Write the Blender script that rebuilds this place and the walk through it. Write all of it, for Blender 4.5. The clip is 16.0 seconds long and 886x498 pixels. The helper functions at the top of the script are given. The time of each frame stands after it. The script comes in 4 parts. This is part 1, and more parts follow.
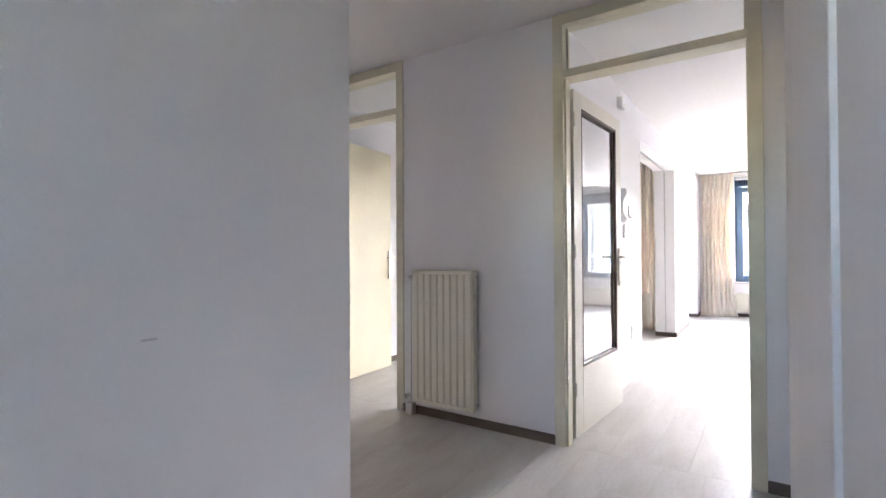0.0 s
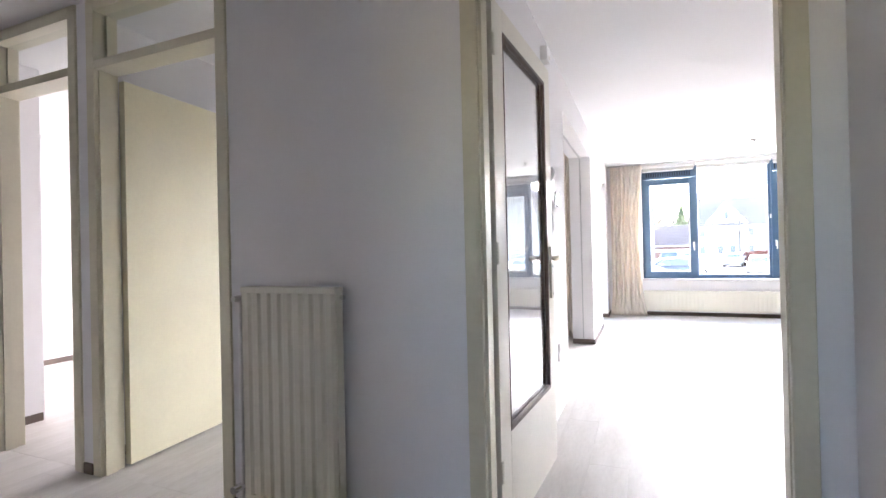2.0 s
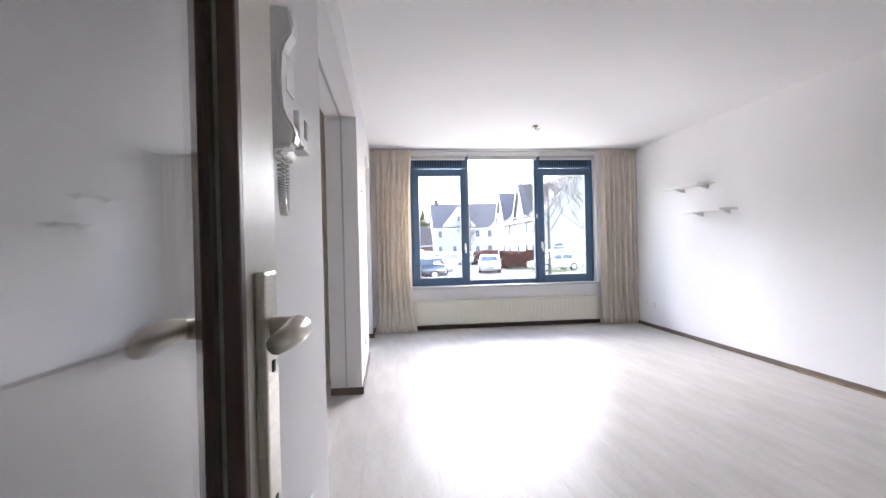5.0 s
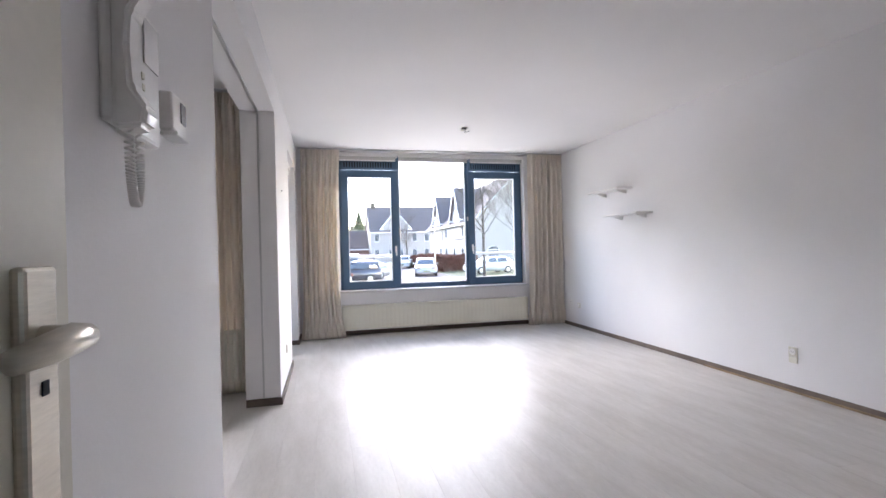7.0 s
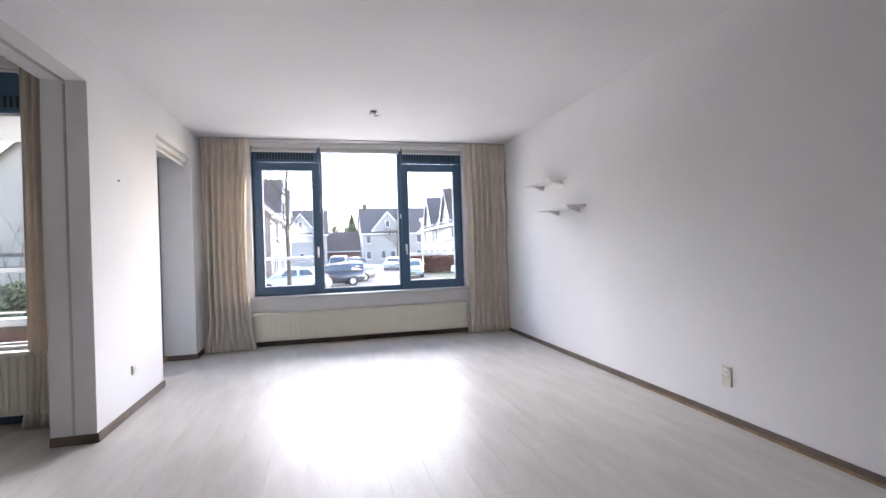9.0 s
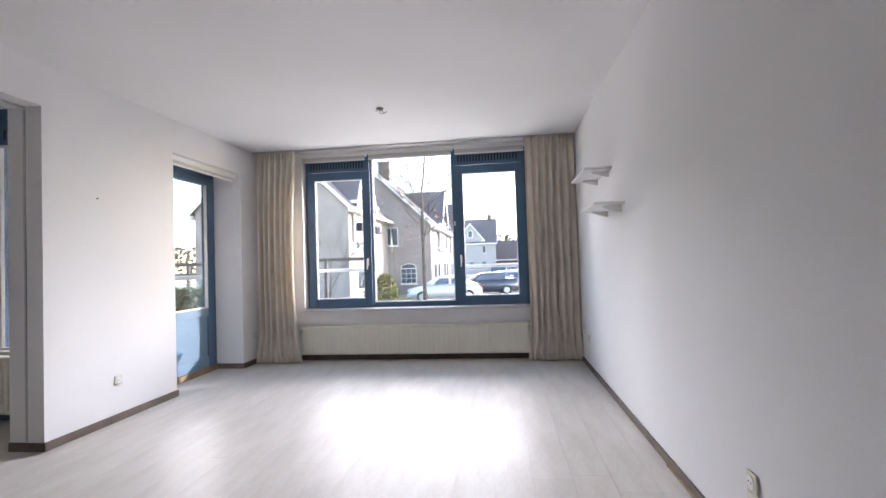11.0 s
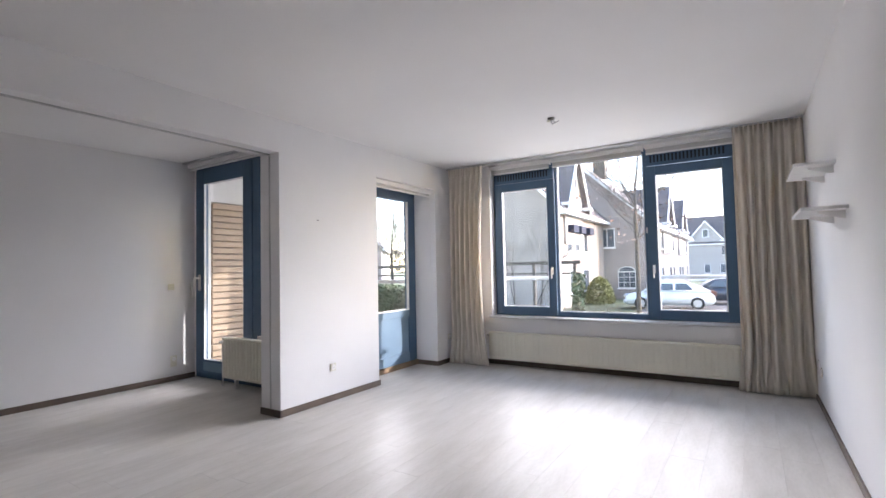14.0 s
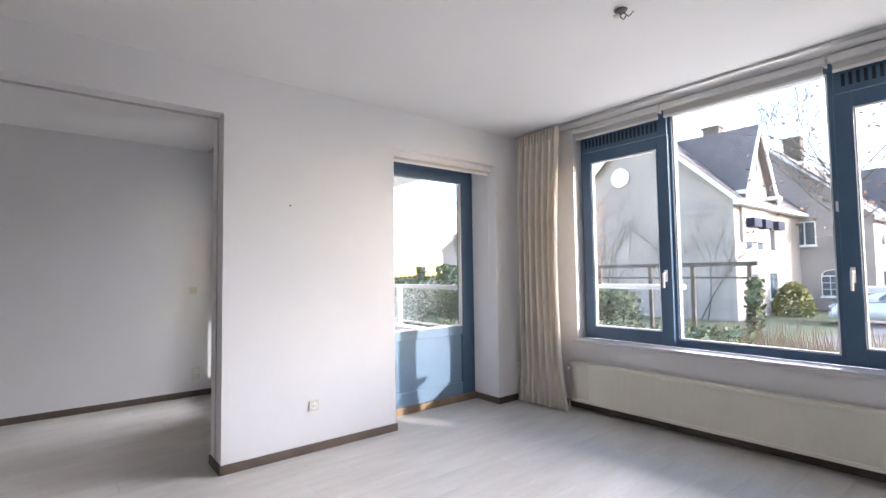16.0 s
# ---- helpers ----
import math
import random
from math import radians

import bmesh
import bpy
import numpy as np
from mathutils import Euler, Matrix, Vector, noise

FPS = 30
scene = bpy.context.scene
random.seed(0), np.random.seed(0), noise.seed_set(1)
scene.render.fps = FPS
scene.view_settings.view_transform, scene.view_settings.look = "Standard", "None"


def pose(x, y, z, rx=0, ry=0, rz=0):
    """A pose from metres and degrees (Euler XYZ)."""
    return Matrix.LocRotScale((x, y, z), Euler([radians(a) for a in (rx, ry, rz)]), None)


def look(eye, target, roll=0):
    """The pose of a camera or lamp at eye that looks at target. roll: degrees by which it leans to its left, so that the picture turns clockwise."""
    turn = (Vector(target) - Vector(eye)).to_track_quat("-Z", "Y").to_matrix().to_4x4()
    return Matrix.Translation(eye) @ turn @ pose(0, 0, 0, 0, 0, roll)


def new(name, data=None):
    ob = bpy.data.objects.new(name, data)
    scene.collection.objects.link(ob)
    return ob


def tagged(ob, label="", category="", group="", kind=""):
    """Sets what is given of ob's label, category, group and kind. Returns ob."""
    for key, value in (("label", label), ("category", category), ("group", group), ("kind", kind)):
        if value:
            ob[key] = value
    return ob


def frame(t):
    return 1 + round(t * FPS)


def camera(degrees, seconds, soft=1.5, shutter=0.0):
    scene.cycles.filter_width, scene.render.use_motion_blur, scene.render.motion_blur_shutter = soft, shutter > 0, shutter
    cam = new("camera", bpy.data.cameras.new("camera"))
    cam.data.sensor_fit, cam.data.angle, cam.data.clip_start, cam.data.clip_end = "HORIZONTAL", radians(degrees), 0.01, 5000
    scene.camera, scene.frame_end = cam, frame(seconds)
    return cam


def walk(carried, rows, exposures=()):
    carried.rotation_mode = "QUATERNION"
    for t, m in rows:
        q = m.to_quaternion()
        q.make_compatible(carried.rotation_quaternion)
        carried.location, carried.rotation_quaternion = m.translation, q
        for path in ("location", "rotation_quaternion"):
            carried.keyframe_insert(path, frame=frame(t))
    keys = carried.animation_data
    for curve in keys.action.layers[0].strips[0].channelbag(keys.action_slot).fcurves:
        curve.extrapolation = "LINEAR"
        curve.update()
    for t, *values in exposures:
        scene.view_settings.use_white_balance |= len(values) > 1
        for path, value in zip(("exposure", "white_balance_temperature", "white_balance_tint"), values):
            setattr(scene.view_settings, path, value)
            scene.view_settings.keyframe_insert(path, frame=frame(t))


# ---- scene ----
cam = camera(85.4, 16.0)

PATH = [
    (0, (-0.131, -0.439, 1.077), (-1.249, 1.219, 1.1), -0.3),
    (0.5, (-0.273, -0.2, 1.092), (-1.356, 1.481, 1.113), -0.6),
    (1, (-0.398, 0.029, 1.102), (-1.434, 1.74, 1.116), -0.7),
    (1.5, (-0.522, 0.299, 1.13), (-1.448, 2.072, 1.138), -0.8),
    (2, (-0.556, 0.602, 1.101), (-1.33, 2.446, 1.112), -1.3),
    (2.5, (-0.622, 0.974, 1.149), (-1.26, 2.87, 1.143), -0.8),
    (3, (-0.673, 1.333, 1.145), (-1.157, 3.273, 1.134), -1.1),
    (3.5, (-0.745, 1.745, 1.118), (-1.046, 3.722, 1.103), -1.2),
    (4, (-0.806, 2.111, 1.12), (-0.936, 4.107, 1.105), -1.1),
    (4.5, (-0.868, 2.402, 1.135), (-0.816, 4.401, 1.116), -1.2),
    (5, (-0.868, 2.571, 1.137), (-0.65, 4.56, 1.124), -1.3),
    (7.5, (-0.667, 2.67, 1.108), (-0.183, 4.611, 1.105), -1.4),
    (8, (-0.424, 2.78, 1.064), (0.067, 4.719, 1.063), -1.5),
    (8.5, (-0.105, 2.943, 1.092), (0.387, 4.881, 1.088), -1.7),
    (10.8, (1.572, 3.572, 1.063), (1.513, 5.57, 1.109), -2.0),
    (11, (1.725, 3.677, 1.085), (1.487, 5.662, 1.141), -1.9),
    (11.5, (1.928, 3.758, 1.101), (1.4, 5.685, 1.178), -2.0),
    (12, (2.115, 3.755, 1.154), (1.305, 5.581, 1.239), -1.5),
    (12.5, (2.155, 3.708, 1.155), (1.223, 5.475, 1.249), -1.3),
    (13, (2.169, 3.688, 1.179), (1.155, 5.41, 1.266), -1.1),
    (13.5, (2.12, 3.702, 1.173), (1.074, 5.404, 1.262), -1.1),
    (14, (2.114, 3.772, 1.165), (1.039, 5.457, 1.249), -1.2),
    (14.5, (2.043, 4.1, 1.119), (0.908, 5.744, 1.208), -1.3),
    (15, (2.004, 4.574, 1.133), (0.747, 6.127, 1.221), -1.1),
    (15.5, (2.008, 5.059, 1.161), (0.591, 6.466, 1.26), -1.0),
    (16, (1.955, 5.576, 1.164), (0.399, 6.829, 1.265), -0.8),
]
EXPOSURES = [(0.0, 5.4, 6500, 25), (2.0, 5.15, 6400, 24), (3.0, 4.8, 6350, 24), (3.5, 4.6, 6350, 24), (5.0, 4.0, 6350, 24), (8.0, 3.55, 6350, 24), (11.0, 3.3, 6400, 23), (16.0, 3.25, 6400, 23)]
walk(cam, [(t, look(eye, target, roll)) for t, eye, target, roll in PATH], EXPOSURES)

# ---------- world, sun ----------
SUN_AZ = math.atan2(1.0, 0.505)
SUN_EL = radians(14.5)
world = bpy.data.worlds.new("sky")
scene.world = world
world.use_nodes = True
_n = world.node_tree.nodes
_sky = _n.new("ShaderNodeTexSky")
_sky.sky_type, _sky.sun_disc = "NISHITA", False
_sky.sun_elevation, _sky.sun_rotation = SUN_EL, SUN_AZ
_sky.air_density, _sky.dust_density, _sky.ozone_density = 1.0, 0.45, 1.0
_n["Background"].inputs[1].default_value = 0.15
world.node_tree.links.new(_sky.outputs[0], _n["Background"].inputs[0])
_sd = bpy.data.lights.new("sun", "SUN")
_sd.energy, _sd.angle, _sd.color = 0.85, radians(0.6), (1.0, 0.95, 0.90)
sun = new("sun", _sd)
_sv = Vector((math.sin(SUN_AZ) * math.cos(SUN_EL), math.cos(SUN_AZ) * math.cos(SUN_EL), math.sin(SUN_EL)))
sun.matrix_world = look(_sv * 80, (0, 0, 0))


def fill_lamp(name, at, target, w, h, watts):
    """Area lamp added as fill, in place of light from the sky or ground."""
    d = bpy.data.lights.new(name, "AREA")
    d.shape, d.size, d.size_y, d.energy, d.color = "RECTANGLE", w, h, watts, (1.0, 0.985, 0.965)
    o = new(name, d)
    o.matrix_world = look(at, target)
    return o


# Large panel behind the houses, added to brighten the rooms; shows as sky.
fill_lamp("sky_fill_panel", (0, 210, 74), (0, 0, 1), 340, 140, 390000)
# Hidden below the sill line; added to lift the ceiling like ground-reflected daylight.
fill_lamp("ground_bounce_fill", (0.73, 12.2, -0.55), (0.73, 9.0, 1.3), 9.0, 0.7, 37)
# Hidden under the loggia soffit; added to light the side room.
fill_lamp("side_room_fill", (-2.4, 7.4, 2.36), (-2.4, 5.6, 0.0), 1.6, 0.5, 0.6)
# Unseen lamp added inside an assumed window to brighten the far room and hall.
fill_lamp("far_room_fill", (-4.95, 6.9, 1.6), (-4.95, 2.0, 1.3), 1.8, 1.5, 2.2)


# ---------- materials ----------
def mat(name, col, rough=0.5, metal=0.0, var=0.06, scale=6.0, bump=0.0, bscale=80.0, spec=0.5, rand=0.0, stretch=None, coat=0.0, col2=None, fine=0.03):
    m = bpy.data.materials.new(name)
    m.use_nodes = True
    nt = m.node_tree
    n, l = nt.nodes, nt.links
    b = n["Principled BSDF"]
    b.inputs["Roughness"].default_value, b.inputs["Metallic"].default_value = rough, metal
    b.inputs["Specular IOR Level"].default_value = spec
    b.inputs["Coat Weight"].default_value = coat
    tc = n.new("ShaderNodeTexCoord")
    mp = n.new("ShaderNodeMapping")
    l.new(tc.outputs["Object"], mp.inputs[0])
    if stretch:
        mp.inputs["Scale"].default_value = stretch
    big = n.new("ShaderNodeTexNoise")
    big.inputs["Scale"].default_value, big.inputs["Detail"].default_value = scale, 5
    sm = n.new("ShaderNodeTexNoise")
    sm.inputs["Scale"].default_value, sm.inputs["Detail"].default_value = bscale, 4
    l.new(mp.outputs[0], big.inputs["Vector"])
    l.new(mp.outputs[0], sm.inputs["Vector"])
    c2 = col2 or tuple(max(0, c * (1 - 2.2 * var)) for c in col)
    mix = n.new("ShaderNodeMix")
    mix.data_type = "RGBA"
    mix.inputs[6].default_value, mix.inputs[7].default_value = (*col, 1), (*c2, 1)
    ramp = n.new("ShaderNodeMapRange")
    ramp.inputs[1].default_value, ramp.inputs[2].default_value = 0.35, 0.7
    l.new(big.outputs[0], ramp.inputs[0])
    l.new(ramp.outputs[0], mix.inputs[0])
    hs = n.new("ShaderNodeHueSaturation")
    l.new(mix.outputs[2], hs.inputs["Color"])
    v = n.new("ShaderNodeMapRange")
    v.inputs[1].default_value, v.inputs[2].default_value = 0.2, 0.8
    v.inputs[3].default_value, v.inputs[4].default_value = 1 - fine, 1 + fine
    l.new(sm.outputs[0], v.inputs[0])
    if rand:
        oi = n.new("ShaderNodeObjectInfo")
        r = n.new("ShaderNodeMapRange")
        r.inputs[3].default_value, r.inputs[4].default_value = 1 - rand, 1 + rand
        l.new(oi.outputs["Random"], r.inputs[0])
        mu = n.new("ShaderNodeMath")
        mu.operation = "MULTIPLY"
        l.new(r.outputs[0], mu.inputs[0])
        l.new(v.outputs[0], mu.inputs[1])
        l.new(mu.outputs[0], hs.inputs["Value"])
    else:
        l.new(v.outputs[0], hs.inputs["Value"])
    l.new(hs.outputs[0], b.inputs["Base Color"])
    rr = n.new("ShaderNodeMapRange")
    rr.inputs[3].default_value, rr.inputs[4].default_value = max(0.02, rough - 0.06), min(1, rough + 0.08)
    l.new(big.outputs[0], rr.inputs[0])
    l.new(rr.outputs[0], b.inputs["Roughness"])
    if bump:
        bp = n.new("ShaderNodeBump")
        bp.inputs["Strength"].default_value, bp.inputs["Distance"].default_value = bump, 0.004
        l.new(sm.outputs[0], bp.inputs["Height"])
        l.new(bp.outputs[0], b.inputs["Normal"])
    return m


def glass_mat(name, tint=(0.97, 0.985, 0.98), base=0.05):
    """Clear pane: transparent, with gloss that grows towards grazing angles."""
    m = bpy.data.materials.new(name)
    m.use_nodes = True
    n, l = m.node_tree.nodes, m.node_tree.links
    n.remove(n["Principled BSDF"])
    tr, gl, lw, mx = n.new("ShaderNodeBsdfTransparent"), n.new("ShaderNodeBsdfGlossy"), n.new("ShaderNodeLayerWeight"), n.new("ShaderNodeMixShader")
    tr.inputs[0].default_value = (*tint, 1)
    gl.inputs["Roughness"].default_value = 0.0
    lw.inputs[0].default_value = 0.5
    p, r = n.new("ShaderNodeMath"), n.new("ShaderNodeMapRange")
    p.operation, p.inputs[1].default_value = "POWER", 4.5
    r.inputs[3].default_value, r.inputs[4].default_value = base, 1.0
    l.new(lw.outputs["Facing"], p.inputs[0])
    l.new(p.outputs[0], r.inputs[0])
    l.new(r.outputs[0], mx.inputs[0])
    l.new(tr.outputs[0], mx.inputs[1])
    l.new(gl.outputs[0], mx.inputs[2])
    l.new(mx.outputs[0], n["Material Output"].inputs[0])
    return m


M_WALL = mat("white_wall_paint", (0.80, 0.79, 0.79), 0.75, var=0.02, scale=1.3, bump=0.12, bscale=140, fine=0.012)
M_CEIL = mat("ceiling_paint", (0.80, 0.79, 0.785), 0.85, var=0.02, scale=0.9, bump=0.3, bscale=180, fine=0.012)
M_TRIM = mat("cream_trim_paint", (0.67, 0.63, 0.49), 0.4, var=0.03, scale=4, bump=0.05, bscale=50)
M_LEAF = mat("cream_door_paint", (0.72, 0.69, 0.60), 0.38, var=0.02, scale=3, bump=0.05, bscale=60)
M_YLEAF = mat("yellowed_door_paint", (0.74, 0.69, 0.50), 0.45, var=0.03, scale=3, bump=0.05)
M_BROWN = mat("dark_hardwood", (0.085, 0.045, 0.03), 0.4, var=0.15, scale=8, bump=0.15, bscale=60, stretch=(6, 6, 0.6))
M_BASE = mat("brown_baseboard", (0.10, 0.075, 0.06), 0.55, var=0.2, scale=5, bump=0.15, bscale=50, col2=(0.16, 0.12, 0.09))
M_BLUE = mat("blue_frame_paint", (0.06, 0.125, 0.21), 0.42, var=0.05, scale=5, bump=0.06, bscale=70)
M_BLUEP = mat("blue_panel_paint", (0.17, 0.27, 0.37), 0.4, var=0.05, scale=3, bump=0.05, bscale=60)
# Near-black painted as shade inside slots and holes; also plain dark small parts.
M_DARK = mat("hole_shade_and_dark_parts", (0.01, 0.015, 0.025), 0.7, var=0.0)
M_WHITE = mat("white_plastic", (0.82, 0.81, 0.79), 0.35, var=0.02, scale=10)
M_IVORY = mat("ivory_plastic", (0.70, 0.68, 0.58), 0.4, var=0.03, scale=10)
M_RAD = mat("ivory_radiator_enamel", (0.74, 0.71, 0.60), 0.35, var=0.02, scale=4, bump=0.03)
M_STEEL = mat("brushed_nickel", (0.62, 0.58, 0.50), 0.3, 1.0, var=0.06, scale=30, bump=0.05, stretch=(1, 1, 8))
M_CHROME = mat("chrome", (0.8, 0.8, 0.8), 0.15, 1.0, var=0.02)
M_CURT = mat("beige_curtain_cloth", (0.82, 0.76, 0.67), 0.9, var=0.06, scale=6, bump=0.5, bscale=260, spec=0.15, fine=0.06)
_ct = M_CURT.node_tree
_tl, _cm = _ct.nodes.new("ShaderNodeBsdfTranslucent"), _ct.nodes.new("ShaderNodeMixShader")
_tl.inputs[0].default_value = (0.82, 0.74, 0.63, 1)
_cm.inputs[0].default_value = 0.28
_ct.links.new(_ct.nodes["Principled BSDF"].outputs[0], _cm.inputs[1])
_ct.links.new(_tl.outputs[0], _cm.inputs[2])
_ct.links.new(_cm.outputs[0], _ct.nodes["Material Output"].inputs[0])
# Lamp point hangs against the window; its backlit darkness is in this colour.
M_DULL = mat("backlit_shade_metal", (0.16, 0.15, 0.14), 0.5, 0.7, var=0.1)
M_SILL = mat("grey_sill_stone", (0.62, 0.60, 0.60), 0.35, var=0.04, scale=14, bump=0.03)
M_BLIND = mat("roller_blind_cloth", (0.56, 0.55, 0.53), 0.8, var=0.02, scale=8, bump=0.2, bscale=220)
M_ALU = mat("anodised_aluminium", (0.55, 0.55, 0.55), 0.35, 1.0, var=0.03)
M_LAM = mat("whitewashed_oak_laminate", (0.60, 0.575, 0.54), 0.40, var=0.08, scale=2.4, bump=0.06, bscale=24, stretch=(3.0, 0.7, 1), spec=0.12, rand=0.025, col2=(0.51, 0.485, 0.445), fine=0.06)
M_JOINT = mat("plank_joint", (0.52, 0.50, 0.46), 0.6, var=0.1)
M_GLASS = glass_mat("window_glass")
M_DGLASS = glass_mat("door_glass", (0.96, 0.97, 0.97), 0.15)
M_BRICK = mat("tan_slat_wood", (0.40, 0.29, 0.20), 0.75, var=0.12, scale=9, bump=0.4, bscale=60)
M_RBRICK = mat("red_brown_brick", (0.26, 0.14, 0.11), 0.85, var=0.2, scale=9, bump=0.4, bscale=60)
M_MORTAR = mat("mortar", (0.22, 0.19, 0.16), 0.9, var=0.1, bump=0.3)
M_RENDER = mat("pale_house_render", (0.36, 0.31, 0.28), 0.9, var=0.12, scale=0.8, bump=0.6, bscale=7, fine=0.22)
M_HWHITE = mat("white_house_paint", (0.39, 0.36, 0.335), 0.8, var=0.05, scale=1.0, bump=0.2, bscale=20)
M_TILE = mat("dark_roof_tile", (0.15, 0.125, 0.12), 0.75, var=0.2, scale=3, bump=0.4, bscale=9)
M_HTRIM = mat("white_gutter_paint", (0.78, 0.77, 0.75), 0.5, var=0.03)
M_PANE = mat("house_window_pane", (0.10, 0.12, 0.14), 0.08, var=0.2, scale=0.5)
M_AWN = mat("navy_awning_cloth", (0.02, 0.025, 0.05), 0.9, var=0.1)
M_ASPH = mat("brick_paved_road", (0.14, 0.125, 0.12), 0.9, var=0.15, scale=0.5, bump=0.4, bscale=18, fine=0.15)
M_GRASS = mat("grass_ground", (0.08, 0.10, 0.04), 0.95, var=0.25, scale=0.4, bump=0.6, bscale=14, fine=0.2)
M_LEAFG = mat("hedge_leaf", (0.10, 0.135, 0.06), 0.7, var=0.3, scale=3, fine=0.2)
M_LEAFY = mat("yellow_green_leaf", (0.26, 0.25, 0.09), 0.7, var=0.3, scale=3, fine=0.2)
M_LEAFR = mat("russet_hedge_leaf", (0.22, 0.08, 0.05), 0.8, var=0.3, scale=3, fine=0.2)
M_DRY = mat("dry_grass_stalk", (0.34, 0.25, 0.15), 0.9, var=0.2, scale=5, fine=0.2)
M_BARK = mat("grey_bark", (0.12, 0.10, 0.08), 0.9, var=0.25, scale=6, bump=0.6, bscale=30)
M_TWIG = mat("red_twig", (0.30, 0.17, 0.12), 0.9, var=0.2)
M_CARW = mat("white_car_paint", (0.62, 0.62, 0.62), 0.2, var=0.02, coat=0.6)
M_CARS = mat("silver_car_paint", (0.42, 0.43, 0.45), 0.3, 0.6, var=0.02, coat=0.6)
M_CARD = mat("dark_car_paint", (0.05, 0.055, 0.07), 0.25, var=0.02, coat=0.6)
M_TYRE = mat("tyre_rubber", (0.02, 0.02, 0.02), 0.85, var=0.1)
M_BALC = mat("white_balcony_paint", (0.74, 0.73, 0.71), 0.6, var=0.05, scale=3)
M_SCREEN = mat("dark_display", (0.03, 0.03, 0.035), 0.2, var=0.0)
M_RUST = mat("worn_wood_strip", (0.30, 0.21, 0.12), 0.7, var=0.2, scale=9)


# ---------- mesh helpers ----------
def box(bm, x0, x1, y0, y1, z0, z1, bev=0.0):
    r = bmesh.ops.create_cube(bm, size=1)
    vs = r["verts"]
    for v in vs:
        v.co = Vector(((x0 + x1) / 2 + v.co.x * (x1 - x0), (y0 + y1) / 2 + v.co.y * (y1 - y0), (z0 + z1) / 2 + v.co.z * (z1 - z0)))
    if bev:
        es = list({e for v in vs for e in v.link_edges})
        bmesh.ops.bevel(bm, geom=es, offset=bev, segments=2, affect="EDGES", profile=0.5)
    return bm


def B(*a, bev=0.0):
    return box(bmesh.new(), *a, bev=bev)


def tube(bm, pts, r, seg=8):
    rings = []
    pts = [Vector(p) for p in pts]
    for i, p in enumerate(pts):
        d = (pts[min(i + 1, len(pts) - 1)] - pts[max(i - 1, 0)]).normalized()
        u = d.orthogonal().normalized() if i == 0 else (u - d * u.dot(d)).normalized()
        w = d.cross(u)
        rad = r[i] if isinstance(r, (list, tuple)) else r
        rings.append([bm.verts.new(p + (u * math.cos(2 * math.pi * k / seg) + w * math.sin(2 * math.pi * k / seg)) * rad) for k in range(seg)])
    for a, b in zip(rings, rings[1:]):
        for k in range(seg):
            bm.faces.new((a[k], a[(k + 1) % seg], b[(k + 1) % seg], b[k]))
    bm.faces.new(rings[0][::-1])
    bm.faces.new(rings[-1])
    return bm


def T(pts, r, seg=8):
    return tube(bmesh.new(), pts, r, seg)


def prism(bm, poly, axis, a, b):
    """Extrudes a polygon of 2D points along an axis from a to b."""
    def P(p, t):
        return {"x": (t, p[0], p[1]), "y": (p[0], t, p[1]), "z": (p[0], p[1], t)}[axis]
    v0 = [bm.verts.new(P(p, a)) for p in poly]
    v1 = [bm.verts.new(P(p, b)) for p in poly]
    bm.faces.new(v0)
    bm.faces.new(v1[::-1])
    for i in range(len(poly)):
        j = (i + 1) % len(poly)
        bm.faces.new((v0[j], v0[i], v1[i], v1[j]))
    bmesh.ops.recalc_face_normals(bm, faces=bm.faces)
    return bm


def part(name, bm, material, parent=None, label="", smooth=False):
    me = bpy.data.meshes.new(name)
    bm.to_mesh(me)
    bm.free()
    me.materials.append(material)
    if smooth:
        for p in me.polygons:
            p.use_smooth = True
    ob = new(name, me)
    if parent:
        ob.parent = parent
    if label:
        ob["label"] = label
    return ob


def thing(name, label, category, group="", kind="", at=(0, 0, 0), rz=0):
    e = new(name)
    e.empty_display_size = 0.1
    e.matrix_basis = pose(*at, 0, 0, rz)
    return tagged(e, label, category, group, kind)


def solid(name, bm, material, label, category, kind="structure", group="", smooth=False):
    return tagged(part(name, bm, material, smooth=smooth), label, category, group, kind)


# ---------- the flat: shell ----------
H = 2.43
XL, XR = -1.11, 2.555
YW = 9.10
YD = 2.175


def wall(name, *boxes, label="smooth white painted plaster wall"):
    bm = bmesh.new()
    for b in boxes:
        box(bm, *b)
    return solid(name, bm, M_WALL, label, "wall")


wall("wall_right", (XR, XR + 0.25, 2.275, YW + 0.3, 0, H))
wall("wall_living_back", (-0.137, XR + 0.25, YD, 2.275, 0, H))
wall("wall_hall_door", (-2.24, -1.13, YD, 2.275, 0, H))
wall("wall_hall_door_left", (-4.9, -4.07, YD, 2.275, 0, H))
wall("wall_between_doors", (-3.26, -3.17, YD, 2.275, 0, H))
wall("wall_hall_end", (-4.9, -4.8, -0.6, YD, 0, H))
wall("wall_room_return", (-4.52, -4.42, 2.275, 2.6, 0, H))
wall("wall_hall_corner", (-4.8, -1.17, 0.45, 0.6, 0, H), (-1.32, -1.17, -3.0, 0.45, 0, H))
wall("wall_hall_right", (-0.055, 0.05, 0.5, YD, 0, H))
wall("wall_hall_right_rear", (-0.045, 0.05, -3.0, 0.44, 0, H))
# Filler in wall paint, added to stop light leaking between two wall boxes.
solid("wall_gap_filler_hall", B(-0.055, 0.05, 0.44, 0.50, 0, H, bev=0.002), M_WALL, "white painted filler closing a gap in the hall wall", "door frame")
